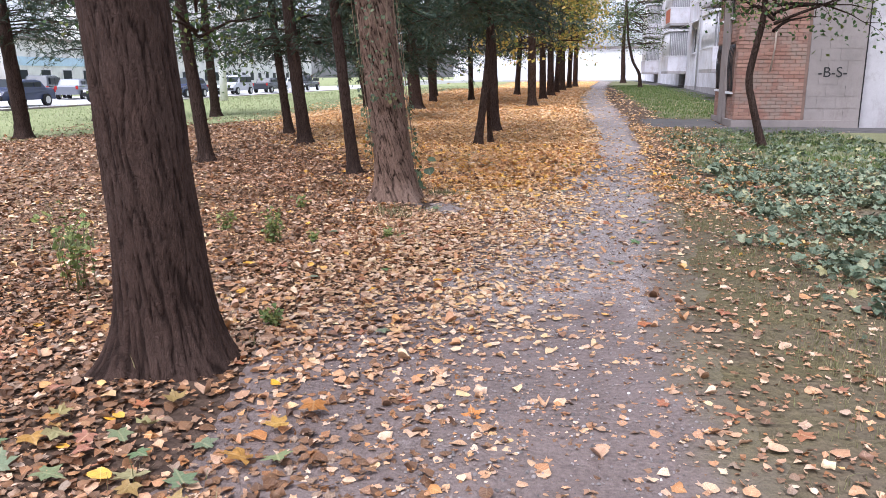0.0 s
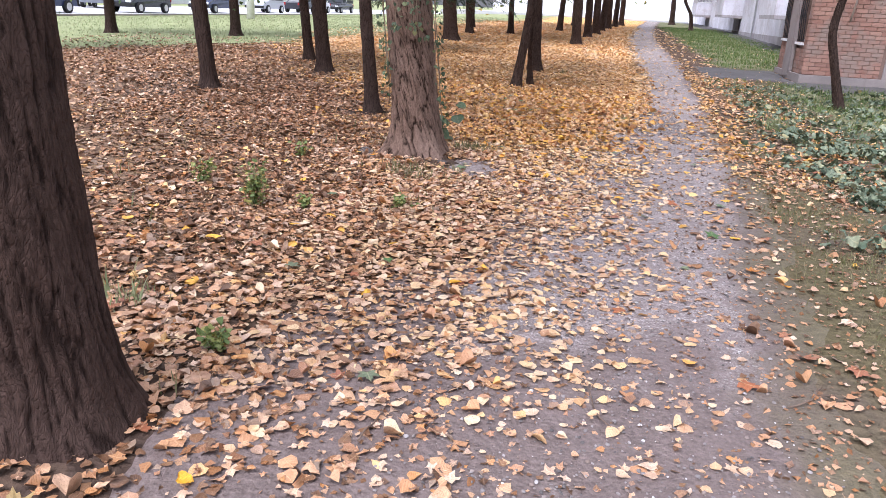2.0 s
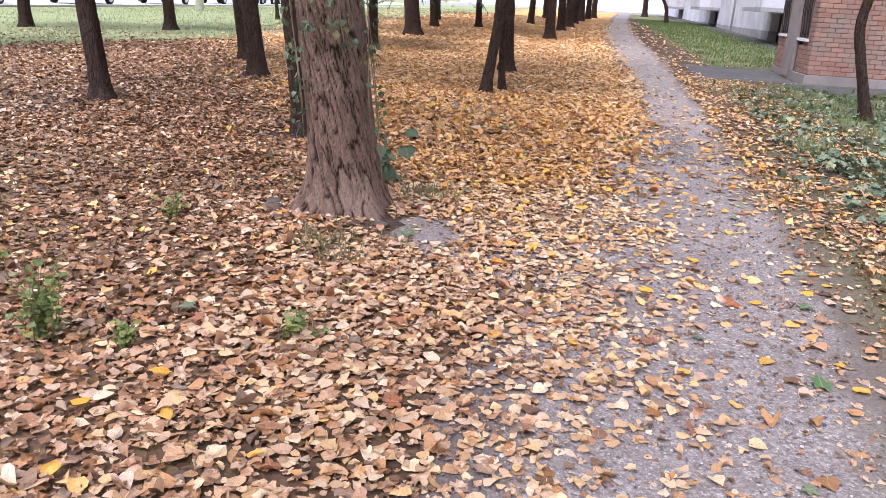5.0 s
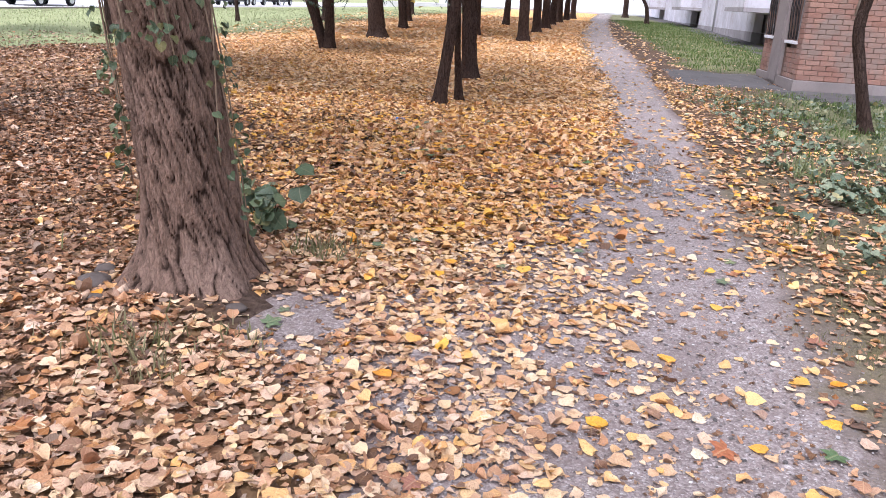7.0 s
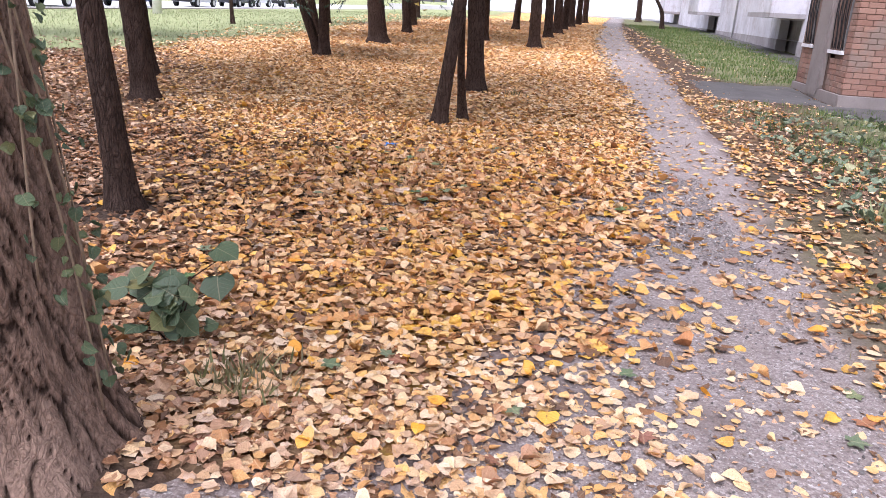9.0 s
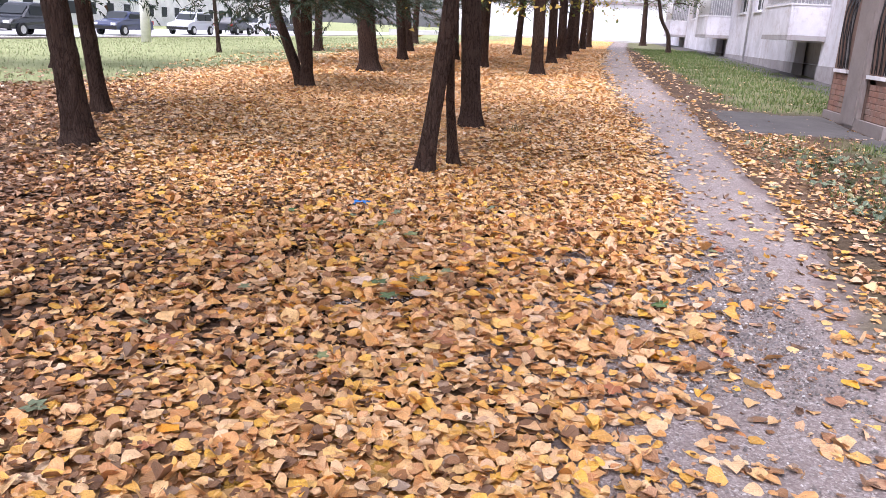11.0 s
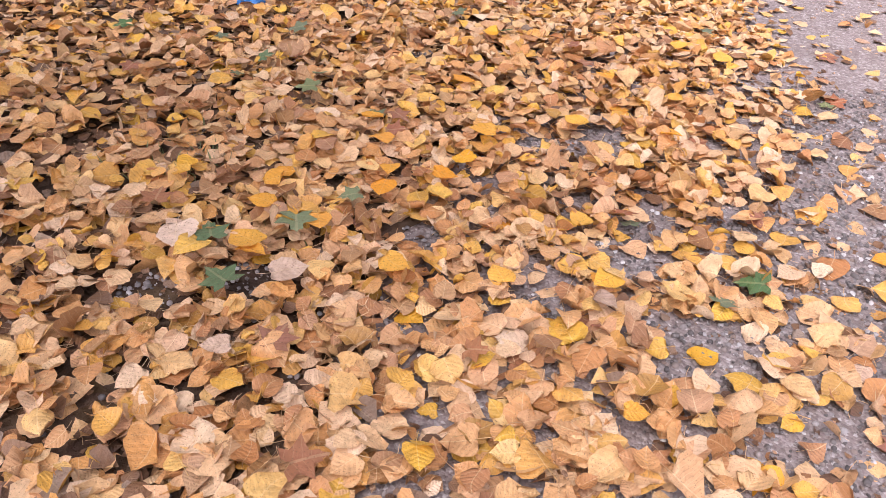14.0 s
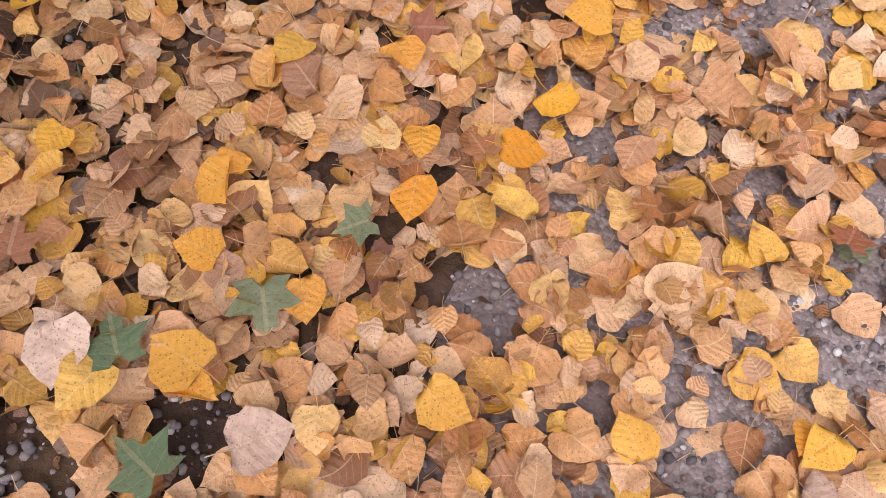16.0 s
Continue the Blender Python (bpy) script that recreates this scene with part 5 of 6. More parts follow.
# ---- the apartment building and its brick annex ----
def plaster_material(name, base, stain):
    mat, nt, b = material(name, 0.85, 0.2)
    v = coords(nt)
    large, streak = noise_tex(nt, v, 0.7, 7, 0.65), noise_tex(nt, coords(nt, (1.5, 1.5, 0.28)), 1.3, 9, 0.75)
    fine = noise_tex(nt, v, 40, 4)
    col = ramp(nt, large, [(0.35, tuple(c * 0.74 for c in base)), (0.62, base)])
    patch = noise_tex(nt, v, 2.6, 8, 0.75)
    col = mix(nt, ramp(nt, patch, [(0.53, (0, 0, 0)), (0.62, (0.55, 0.55, 0.55))]), col, tuple(0.6 * c + 0.4 * q for c, q in zip(stain, base)))
    col = mix(nt, ramp(nt, streak, [(0.52, (0, 0, 0)), (0.72, (0.75, 0.75, 0.75))]), col, stain)
    nt.links.new(mix(nt, 0.2, col, ramp(nt, fine, [(0.3, (0.6, 0.6, 0.6)), (0.7, (1, 1, 1))]), "MULTIPLY"), b.inputs["Base Color"])
    bump(nt, b, fine, 0.004)
    return mat


def brick_material():
    mat, nt, b = material("red brick", 0.9, 0.2)
    info = nt.nodes.new("ShaderNodeObjectInfo")
    col = ramp(nt, info.outputs["Random"], [(0.0, (0.27, 0.145, 0.11)), (0.4, (0.32, 0.18, 0.138)), (0.7, (0.36, 0.215, 0.165)), (1.0, (0.25, 0.14, 0.108))])
    v = coords(nt, kind="Generated")
    n = noise_tex(nt, v, 5, 6, 0.7)
    geo = nt.nodes.new("ShaderNodeNewGeometry")
    smear = noise_tex(nt, geo.outputs["Position"], 1.6, 6, 0.7)
    col = mix(nt, 0.5, col, ramp(nt, n, [(0.3, (0.55, 0.5, 0.48)), (0.7, (1, 1, 1))]), "MULTIPLY")
    nt.links.new(mix(nt, ramp(nt, smear, [(0.46, (0, 0, 0)), (0.62, (0.85, 0.85, 0.85))]), col, (0.235, 0.18, 0.152)), b.inputs["Base Color"])
    bump(nt, b, n, 0.006)
    return mat


plaster = plaster_material("pale blue-white plaster", (0.74, 0.725, 0.78), (0.36, 0.29, 0.28))
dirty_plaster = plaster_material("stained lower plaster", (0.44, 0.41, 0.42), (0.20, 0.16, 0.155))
end_plaster = plaster_material("weathered end plaster", (0.50, 0.47, 0.48), (0.26, 0.22, 0.21))
grey_render = plaster_material("grey cement render", (0.29, 0.25, 0.235), (0.18, 0.145, 0.13))
mortar = plain("mortar", (0.19, 0.125, 0.10), 0.95)
brick_red = brick_material()
iron = plain("dark iron bar", (0.035, 0.033, 0.035), 0.55, metal=0.4)
white_frame = plain("white window frame", (0.72, 0.71, 0.73), 0.5, 0.2)
asphalt = plain("dark wet asphalt slab", (0.085, 0.078, 0.076), 0.8, 0.35, 3.0, relief=0.006)
road_mat = plain("light grey road", (0.48, 0.47, 0.47), 0.85, 0.2, 1.0, relief=0.004)
paint_black = plain("black spray paint", (0.02, 0.02, 0.02), 0.6, 0.1)
rust = plain("rusty downpipe", (0.33, 0.26, 0.21), 0.7, 0.4)
glass, gnt, gb = material("dark window glass", 0.4, 0.1)
gb.inputs["Base Color"].default_value = (0.03, 0.035, 0.04, 1)
pale_glass = plain("pale balcony glass", (0.34, 0.34, 0.36), 0.3, 0.4, 1.5, relief=0, spec=0.5)

FX, AX, AY = 6.85, 4.24, 21.10          # facade plane, annex side, annex front
ABASE = 0.16                            # ground at the annex


def wall_with_holes(bm, fixed, thick, lo, hi, z0, z1, holes, along="y"):
    """A wall with openings cut through: pieces between the sorted holes (a, b, zlow, zhigh)."""
    def piece(a, b, c, d):
        if b - a > 1e-4 and d - c > 1e-4:
            box(bm, *((fixed, fixed + thick, a, b, c, d) if along == "y" else (a, b, fixed, fixed + thick, c, d)))
    at = lo
    for a in sorted({h[0] for h in holes}):
        stack = sorted([h for h in holes if h[0] == a], key=lambda h: h[2])
        piece(at, a, z0, z1)
        low = z0
        for h in stack:
            piece(a, h[1], low, h[2])
            low = h[3]
        piece(a, stack[0][1], low, z1)
        at = stack[0][1]
    piece(at, hi, z0, z1)


def window(parent, fixed, a, b, c, d, bars=False, frame_mat=None, along="y", name="window"):
    """A framed pane set into an opening; some with iron bars before it."""
    fm = frame_mat or white_frame
    def f(u0, u1, v0, v1, n0, n1):
        return (fixed + n0, fixed + n1, u0, u1, v0, v1) if along == "y" else (u0, u1, fixed + n0, fixed + n1, v0, v1)
    t = 0.07
    fr = part("window_frame", boxes(f(a, a + t, c, d, 0.08, 0.14), f(b - t, b, c, d, 0.08, 0.14), f(a + t, b - t, c, c + t, 0.08, 0.14), f(a + t, b - t, d - t, d, 0.08, 0.14), f((a + b) / 2 - 0.03, (a + b) / 2 + 0.03, c + t, d - t, 0.08, 0.14)), fm, parent)
    part("pane", boxes(f(a + t, b - t, c + t, d - t, 0.105, 0.115)), glass, fr)
    part("sill", boxes(f(a - 0.05, b + 0.05, c - 0.06, c - 0.002, -0.06, 0.10)), white_frame, parent)
    if bars:
        m = 7
        for k in range(m):
            u = a + 0.04 + (b - a - 0.08) * k / (m - 1)
            zs = np.linspace(c + 0.02, d - 0.02, 9)
            belly = -0.015 - 0.05 * np.sin(np.pi * ((zs - c) / (d - c)) ** 1.6)
            sway = 0.035 * np.sin(2 * np.pi * (zs - c) / (d - c)) * (-1) ** k
            line = np.stack([np.full(9, fixed) + belly, u + sway, zs], -1) if along == "y" else np.stack([u + sway, np.full(9, fixed) + belly, zs], -1)
            V, F = tube(line, np.full(9, 0.0095), 6)
            put("window_bar", tri_mesh("window_bar", V, F), iron, parent, "curved black iron bar")


house = tagged(new("apartment_building"), "long pale-plastered apartment block with barred balconies and stains", "building")
bays = [33.4, 48.2, 63.0]                                  # near ends of the balcony stacks
floors = [1.65, 4.45, 7.25, 10.05]
holes = []
for f in floors:
    for y0 in (27.2, 40.0, 42.1, 45.0, 54.6, 56.8, 59.6, 69.0):
        holes.append((y0, y0 + 1.35, f + 1.12, f + 2.5))
    for y0 in bays:
        holes.append((y0 + 0.3, y0 + 2.9, f + 0.1, f + 2.35))
low_holes = [(y0 + 0.3, y0 + 2.9, 0.952, 1.6) for y0 in bays]
bm = bmesh.new()
wall_with_holes(bm, FX, 0.3, 23.98, 76, 0.95, 13.2, holes + low_holes)
part("facade_wall", bm, plaster, house)
bm = bmesh.new()
wall_with_holes(bm, FX - 0.03, 0.34, 23.98, 76, -0.2, 0.946, [(a, b, 0.0, 0.945) for a, b, _, _ in low_holes])
part("plinth_wall", bm, dirty_plaster, house, "stained damp plinth")
part("end_wall", boxes((7.40, 19, 21.32, 21.6, -0.2, 13.2)), end_plaster, house)
part("rear_wall", boxes((18.7, 19, 21.6, 76, -0.2, 13.2), (7.15, 18.7, 75.7, 76, -0.2, 13.2)), plaster, house)
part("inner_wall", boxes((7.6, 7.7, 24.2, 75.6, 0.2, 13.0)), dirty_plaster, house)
part("roof", boxes((6.3, 19.5, 21.0, 76.5, 13.205, 13.5), bevel=0.03), grey_render, house, "flat concrete roof slab")
for k, (a, b, c, d) in enumerate(holes):
    if b - a < 2:
        window(house, FX, a, b, c, d)
for y0 in bays:
    for n, f in enumerate(floors):
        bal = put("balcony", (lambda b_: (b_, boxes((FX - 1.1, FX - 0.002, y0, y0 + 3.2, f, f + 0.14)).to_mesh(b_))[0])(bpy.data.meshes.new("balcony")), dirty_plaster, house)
        part("parapet", boxes((FX - 1.1, FX - 1.02, y0, y0 + 3.2, f + 0.142, f + 1.0), (FX - 1.018, FX - 0.004, y0, y0 + 0.08, f + 0.142, f + 1.0), (FX - 1.018, FX - 0.004, y0 + 3.12, y0 + 3.2, f + 0.142, f + 1.0), bevel=0.008), plaster, bal)
        part("rail", boxes((FX - 1.12, FX - 1.0, y0 - 0.02, y0 + 3.22, f + 1.003, f + 1.05), (FX - 0.998, FX - 0.004, y0 - 0.02, y0 + 0.1, f + 1.003, f + 1.05)), white_frame, bal)
        pieces = []
        for k in range(11):
            xx = FX - 1.06 + 1.04 * k / 10
            pieces.append(tube([(xx, y0 + 0.04, f + 1.05), (xx, y0 + 0.04, f + 2.45)], [0.012, 0.012], 5))
        for k in range(28):
            yy = y0 + 0.04 + 3.12 * k / 27
            pieces.append(tube([(FX - 1.06, yy, f + 1.05), (FX - 1.06, yy, f + 2.45)], [0.012, 0.012], 5))
        V, F = join(pieces)
        put("grille", tri_mesh("grille", V, F), white_frame, bal, "pale vertical bars")
        part("glazing", boxes((FX - 0.995, FX - 0.975, y0 + 0.12, y0 + 3.1, f + 1.06, f + 2.4), (FX - 0.97, FX - 0.02, y0 + 0.1, y0 + 0.12, f + 1.06, f + 2.4)), pale_glass, bal)
        part("lintel", boxes((FX - 1.12, FX - 0.002, y0 - 0.02, y0 + 3.22, f + 2.46, f + 2.56)), white_frame, bal)
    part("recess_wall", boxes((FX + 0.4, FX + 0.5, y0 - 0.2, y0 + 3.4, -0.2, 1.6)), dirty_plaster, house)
for y0 in (44.6, 59.2):
    bm = boxes((FX - 0.75, FX - 0.01, y0, y0 + 2.4, 0, 0.03))
    bmesh.ops.rotate(bm, verts=bm.verts, cent=(FX, y0, 0), matrix=Matrix.Rotation(radians(-24), 3, "Y"))
    bmesh.ops.translate(bm, verts=bm.verts, vec=(0, 0, 4.52))
    part("awning", bm, white_frame, house, "sloping white sheet awning")
part("red_panel", boxes((FX - 1.13, FX - 1.105, 48.4, 50.2, 4.65, 5.4)), plain("faded red panel", (0.5, 0.16, 0.09), 0.7), house, "faded red balcony panel")
V, F = tube([(FX - 0.06, 44.0, 0.7), (FX - 0.06, 44.0, 13.0)], [0.045, 0.045], 8)
put("downpipe", tri_mesh("downpipe", V, F), white_frame, house)

annex = tagged(new("brick_annex"), "red brick annex with curved window bars and a grey pilaster", "building")
side_holes = [(21.50, 22.15, 1.10, 2.36), (23.22, 23.82, 1.14, 2.38), (21.9, 23.4, 3.05, 4.1)]
bm = bmesh.new()
wall_with_holes(bm, AX + 0.05, 0.25, AY + 0.05, 24.0, -0.1, 5.6, side_holes)
side_wall = part("side_wall", bm, mortar, annex)
front_wall = part("front_wall", boxes((AX + 0.302, 6.035, AY + 0.05, AY + 0.3, -0.1, 5.6)), mortar, annex)
part("cement_wall", boxes((6.036, 7.38, AY + 0.05, AY + 0.3, -0.1, 5.6)), grey_render, annex)
part("back_wall", boxes((AX + 0.302, FX - 0.004, 23.75, 24.0, -0.1, 5.6)), grey_render, annex)
part("roof", boxes((AX - 0.25, 7.39, AY - 0.25, 24.2, 5.605, 5.75), bevel=0.015), grey_render, annex)
part("plinth", boxes((AX - 0.02, AX + 0.045, AY + 0.06, 23.99, -0.1, ABASE + 0.22), (AX - 0.02, 7.36, AY - 0.03, AY + 0.045, -0.1, ABASE + 0.22), bevel=0.006), grey_render, annex, "grey cement plinth")
part("pilaster", boxes((AX - 0.03, AX + 0.045, 22.22, 23.0, ABASE + 0.222, 5.5), bevel=0.01), grey_render, annex, "smooth grey rendered pilaster")
part("door", boxes((AX - 0.045, AX - 0.032, 22.30, 22.92, ABASE + 0.1, 2.1)), grey_render, annex)
# Near-black strip stands in for the shaded gap beside the end wall.
part("gap_shade_strip", boxes((7.385, 7.398, AY + 0.02, AY + 0.3, -0.1, 5.6)), iron, annex)
for a, b, c, d in side_holes:
    window(annex, AX + 0.05, a, b, c, d, bars=True, frame_mat=plain("grey window frame", (0.25, 0.24, 0.24), 0.6))
# cement blocks beside the bricks, with the sprayed letters
block_panel = part("block_panel", boxes((6.037, 7.379, AY + 0.046, AY + 0.0495, ABASE + 0.222, ABASE + 3.83)), grey_render, annex, "grey cement block panel")
for row in range(12):
    for col in range(3):
        x0 = 6.04 + col * 0.47 - (0.2 if row % 2 and col else 0)
        x1 = min(6.04 + (col + 1) * 0.47 - (0.2 if row % 2 and col < 2 else 0) - 0.006, 7.37)
        z0 = ABASE + 0.225 + row * 0.3
        part("cement_block", boxes((x0, x1, AY + 0.03 + 0.003 * ((row * 3 + col) % 3), AY + 0.0455, z0, z0 + 0.295)), grey_render, block_panel)
text = bpy.data.curves.new("letters", "FONT")
text.body, text.size, text.extrude = "-B-S-", 0.36, 0.002
temp = new("letters_source", text)
bpy.context.view_layer.update()
letters_mesh = bpy.data.meshes.new_from_object(temp.evaluated_get(bpy.context.evaluated_depsgraph_get()))
bpy.data.objects.remove(temp)
letters = put("graffiti", letters_mesh, paint_black, annex, "black sprayed letters", pose(6.27, AY + 0.027, 1.48, 90, 0, 0))
V, F = tube([(5.16, AY - 0.06, 2.75), (5.15, AY - 0.05, 2.2), (5.08, AY - 0.06, 1.62)], [0.022, 0.022, 0.022], 8)
put("hanging_pipe", tri_mesh("hanging_pipe", V, F), rust, annex, "pale hanging pipe")

def ground_sheet(name, x0, x1, y0, y1, lift, ragged, label, mat):
    """A thin paved sheet that follows the ground, with worn edges that dip under it."""
    u, v = np.meshgrid(np.linspace(0, 1, 40), np.linspace(0, 1, 40))
    X, Y = x0 + (x1 - x0) * u, y0 + (y1 - y0) * v
    rim = np.minimum(np.minimum(u, 1 - u) * (x1 - x0), np.minimum(v, 1 - v) * (y1 - y0))
    Z = height(X, Y) + lift * ramp01(0.0, ragged, rim + 0.5 * ragged * wob(X, Y, 3.3)) - 0.015 * ramp01(0.03, 0.0, rim)
    k = (np.arange(39)[:, None] * 40 + np.arange(39)[None]).ravel()
    me = tri_mesh(name, np.stack([X, Y, Z], -1).reshape(-1, 3), np.concatenate([np.stack([k, k + 1, k + 41], -1), np.stack([k, k + 41, k + 40], -1)]))
    tagged(put(name, me, mat), label, "pavement", kind="structure")


ground_sheet("asphalt_slab", 2.05, AX - 0.02, 20.9, 23.9, 0.03, 0.3, "dark asphalt slab leading to the annex door", asphalt)
ground_sheet("asphalt_apron", AX - 0.5, 16, 19.6, 21.08, 0.045, 0.3, "dark asphalt apron along the annex front", asphalt)
ay = np.linspace(24.2, 74, 60)
V = np.concatenate([np.stack([np.full(60, 5.75) + 0.1 * np.sin(ay * 3), ay, height(np.full(60, 5.75), ay) + 0.01], -1), np.stack([np.full(60, FX - 0.03), ay, height(np.full(60, FX), ay) + 0.05], -1)])
k = np.arange(59)
F = np.concatenate([np.stack([k, k + 60, k + 61], -1), np.stack([k, k + 61, k + 1], -1)])
tagged(put("apron_strip", tri_mesh("apron_strip", V, F), asphalt), "dark damp strip at the foot of the facade", "pavement", kind="structure")


# ---- road, parked cars and far buildings ----
bm = boxes((-41, -26.5, -60, 160, -0.1, 0.03))
tagged(part("road", bm, road_mat, None), "light grey road behind the lawn", "road", kind="structure")
tagged(part("kerb", boxes((-26.49, -26.3, -60, 160, -0.1, 0.12), bevel=0.015), grey_render, None), "low concrete kerb at the lawn's edge", "kerb", kind="structure")

tyre_mat, rim_mat = plain("tyre rubber", (0.02, 0.02, 0.02), 0.85), plain("alloy rim", (0.55, 0.55, 0.57), 0.35, metal=0.8)
lamp_red, lamp_clear = plain("red lamp glass", (0.35, 0.02, 0.02), 0.2), plain("clear lamp glass", (0.7, 0.7, 0.7), 0.15)


def car_shell(length, width, profile):
    """A body from a side profile of (y, z) points, narrowed towards the roof and the ends."""
    bm = bmesh.new()
    rings = []
    zmax = max(p[1] for p in profile)
    for s in (-1, -0.86, 0.86, 1):
        ring = []
        for yy, zz in profile:
            inset = 1 - 0.16 * max(0, (zz - 0.85) / (zmax - 0.85)) - 0.08 * abs(2 * yy / length) ** 4
            drop = 0.04 if abs(s) == 1 else 0
            ring.append(bm.verts.new((s * width / 2 * inset, yy * (1 - drop * 0.4), zz - (drop if zz > 0.5 else -drop * 0.5))))
        rings.append(ring)
    n = len(profile)
    for a in range(3):
        for k in range(n):
            bm.faces.new((rings[a][k], rings[a][(k + 1) % n], rings[a + 1][(k + 1) % n], rings[a + 1][k]))
    bm.faces.new(rings[0])
    bm.faces.new(rings[3][::-1])
    bmesh.ops.recalc_face_normals(bm, faces=bm.faces)
    return bm


def car(label, x, y, yaw, color, kind):
    length, width, roof = {"suv": (4.5, 1.85, 1.72), "wagon": (4.5, 1.75, 1.5), "sedan": (4.3, 1.72, 1.45), "truck": (5.2, 1.9, 1.75)}[kind]
    L = length / 2
    body = [(-L, 0.35), (-L, 0.9), (-L + 0.1, 1.0), (L - 1.25, 1.02), (L - 0.2, 0.85), (L, 0.65), (L, 0.35)]
    back = {"suv": -L + 0.12, "wagon": -L + 0.2, "sedan": -L + 0.75, "truck": -0.2}[kind]
    cabin = [(back - 0.05, 0.98), (back + 0.3, roof - 0.05), (back + 0.6, roof), (L - 2.1, roof), (L - 1.85, roof - 0.06), (L - 1.05, 0.99)]
    c = tagged(new("car"), label, "car", "parked cars")
    paint = plain("car paint", color, 0.25, 0.05, spec=0.5, relief=0)
    part("body", car_shell(length, width, body), paint, c)
    part("cabin", car_shell(length, width * 0.97, [(a * 0.98, b) for a, b in cabin]), paint, c)
    mid = (back + L - 1.5) / 2
    for s in (-1, 1):
        for a, b in ((back + 0.42, mid - 0.05), (mid + 0.05, L - 1.62)):
            part("side_window", boxes(tuple(sorted((s * width * 0.44, s * width * 0.468))) + (a, b, 1.06, roof - 0.16), bevel=0.01), glass, c)
        part("headlight", boxes(tuple(sorted((s * width * 0.26, s * width * 0.44))) + (L - 0.08, L + 0.01, 0.62, 0.78), bevel=0.02), lamp_clear, c)
        part("tail_light", boxes(tuple(sorted((s * width * 0.36, s * width * 0.46))) + (-L - 0.015, -L + 0.05, 0.72, 0.95), bevel=0.01), lamp_red, c)
        for yy in (L - 0.85, -L + 0.85):
            bm = bmesh.new()
            bmesh.ops.create_cone(bm, cap_ends=True, segments=24, radius1=0.33, radius2=0.33, depth=0.2, matrix=Matrix.Translation((s * (width / 2 - 0.06), yy, 0.33)) @ Matrix.Rotation(radians(90), 4, "Y"))
            w = part("wheel", bm, tyre_mat, c)
            bm = bmesh.new()
            bmesh.ops.create_cone(bm, cap_ends=True, segments=20, radius1=0.21, radius2=0.19, depth=0.21, matrix=Matrix.Translation((s * (width / 2 - 0.055), yy, 0.33)) @ Matrix.Rotation(radians(90), 4, "Y"))
            part("rim", bm, rim_mat, w)
    bm = boxes((-width * 0.38, width * 0.38, -0.02, 0.02, -0.31, 0.31))
    bmesh.ops.rotate(bm, verts=bm.verts, cent=(0, 0, 0), matrix=Matrix.Rotation(radians(48), 3, "X"))
    bmesh.ops.translate(bm, verts=bm.verts, vec=(0, L - 1.42, 1.33 if roof > 1.6 else 1.24))
    part("windscreen", bm, glass, c)
    part("bumper", boxes((-width * 0.47, width * 0.47, L - 0.06, L + 0.05, 0.38, 0.58), bevel=0.03), tyre_mat, c)
    if kind == "truck":
        part("side_rack", boxes((-width * 0.46, -width * 0.43, -L + 0.1, -0.3, 1.03, 1.4), (width * 0.43, width * 0.46, -L + 0.1, -0.3, 1.03, 1.4)), iron, c)
    c.matrix_basis = pose(x, y, 0.03, 0, 0, yaw)
    return c


car("black off-road car parked along the road", -29.9, 46.7, 180, (0.015, 0.018, 0.025), "suv")
car("dark blue estate car parked along the road", -29.8, 56.0, 180, (0.03, 0.04, 0.09), "wagon")
car("white and grey off-road car parked along the road", -30.4, 66.3, 180, (0.45, 0.46, 0.5), "suv")
car("dark grey saloon car parked along the road", -30.3, 74.0, 0, (0.03, 0.032, 0.04), "sedan")
car("white saloon car parked along the road", -31.0, 80.0, 180, (0.7, 0.7, 0.72), "sedan")
car("dark pickup truck with a rack at the roadside", -31.0, 87.0, 180, (0.03, 0.03, 0.035), "truck")
car("dark grey off-road car parked across the road", -39.3, 52.5, 20, (0.06, 0.065, 0.075), "suv")
car("silver saloon car parked across the road", -36.2, 51.5, 20, (0.16, 0.17, 0.2), "sedan")
car("dark blue saloon car parked along the road", -29.9, 37.5, 180, (0.025, 0.035, 0.08), "sedan")

pole_mat = plain("whitewashed concrete", (0.72, 0.71, 0.7), 0.8, 0.2)
V, F = tube([(0, 0, -0.1), (0, 0, 2.2), (0, 0, 7.5)], [0.22, 0.2, 0.13], 16)
pole = tagged(put("utility_pole", tri_mesh("utility_pole", V, F), pole_mat), "whitewashed concrete utility pole on the lawn", "pole")
pole.location = (-19.5, 41.0, float(height(-19.5, 41)))


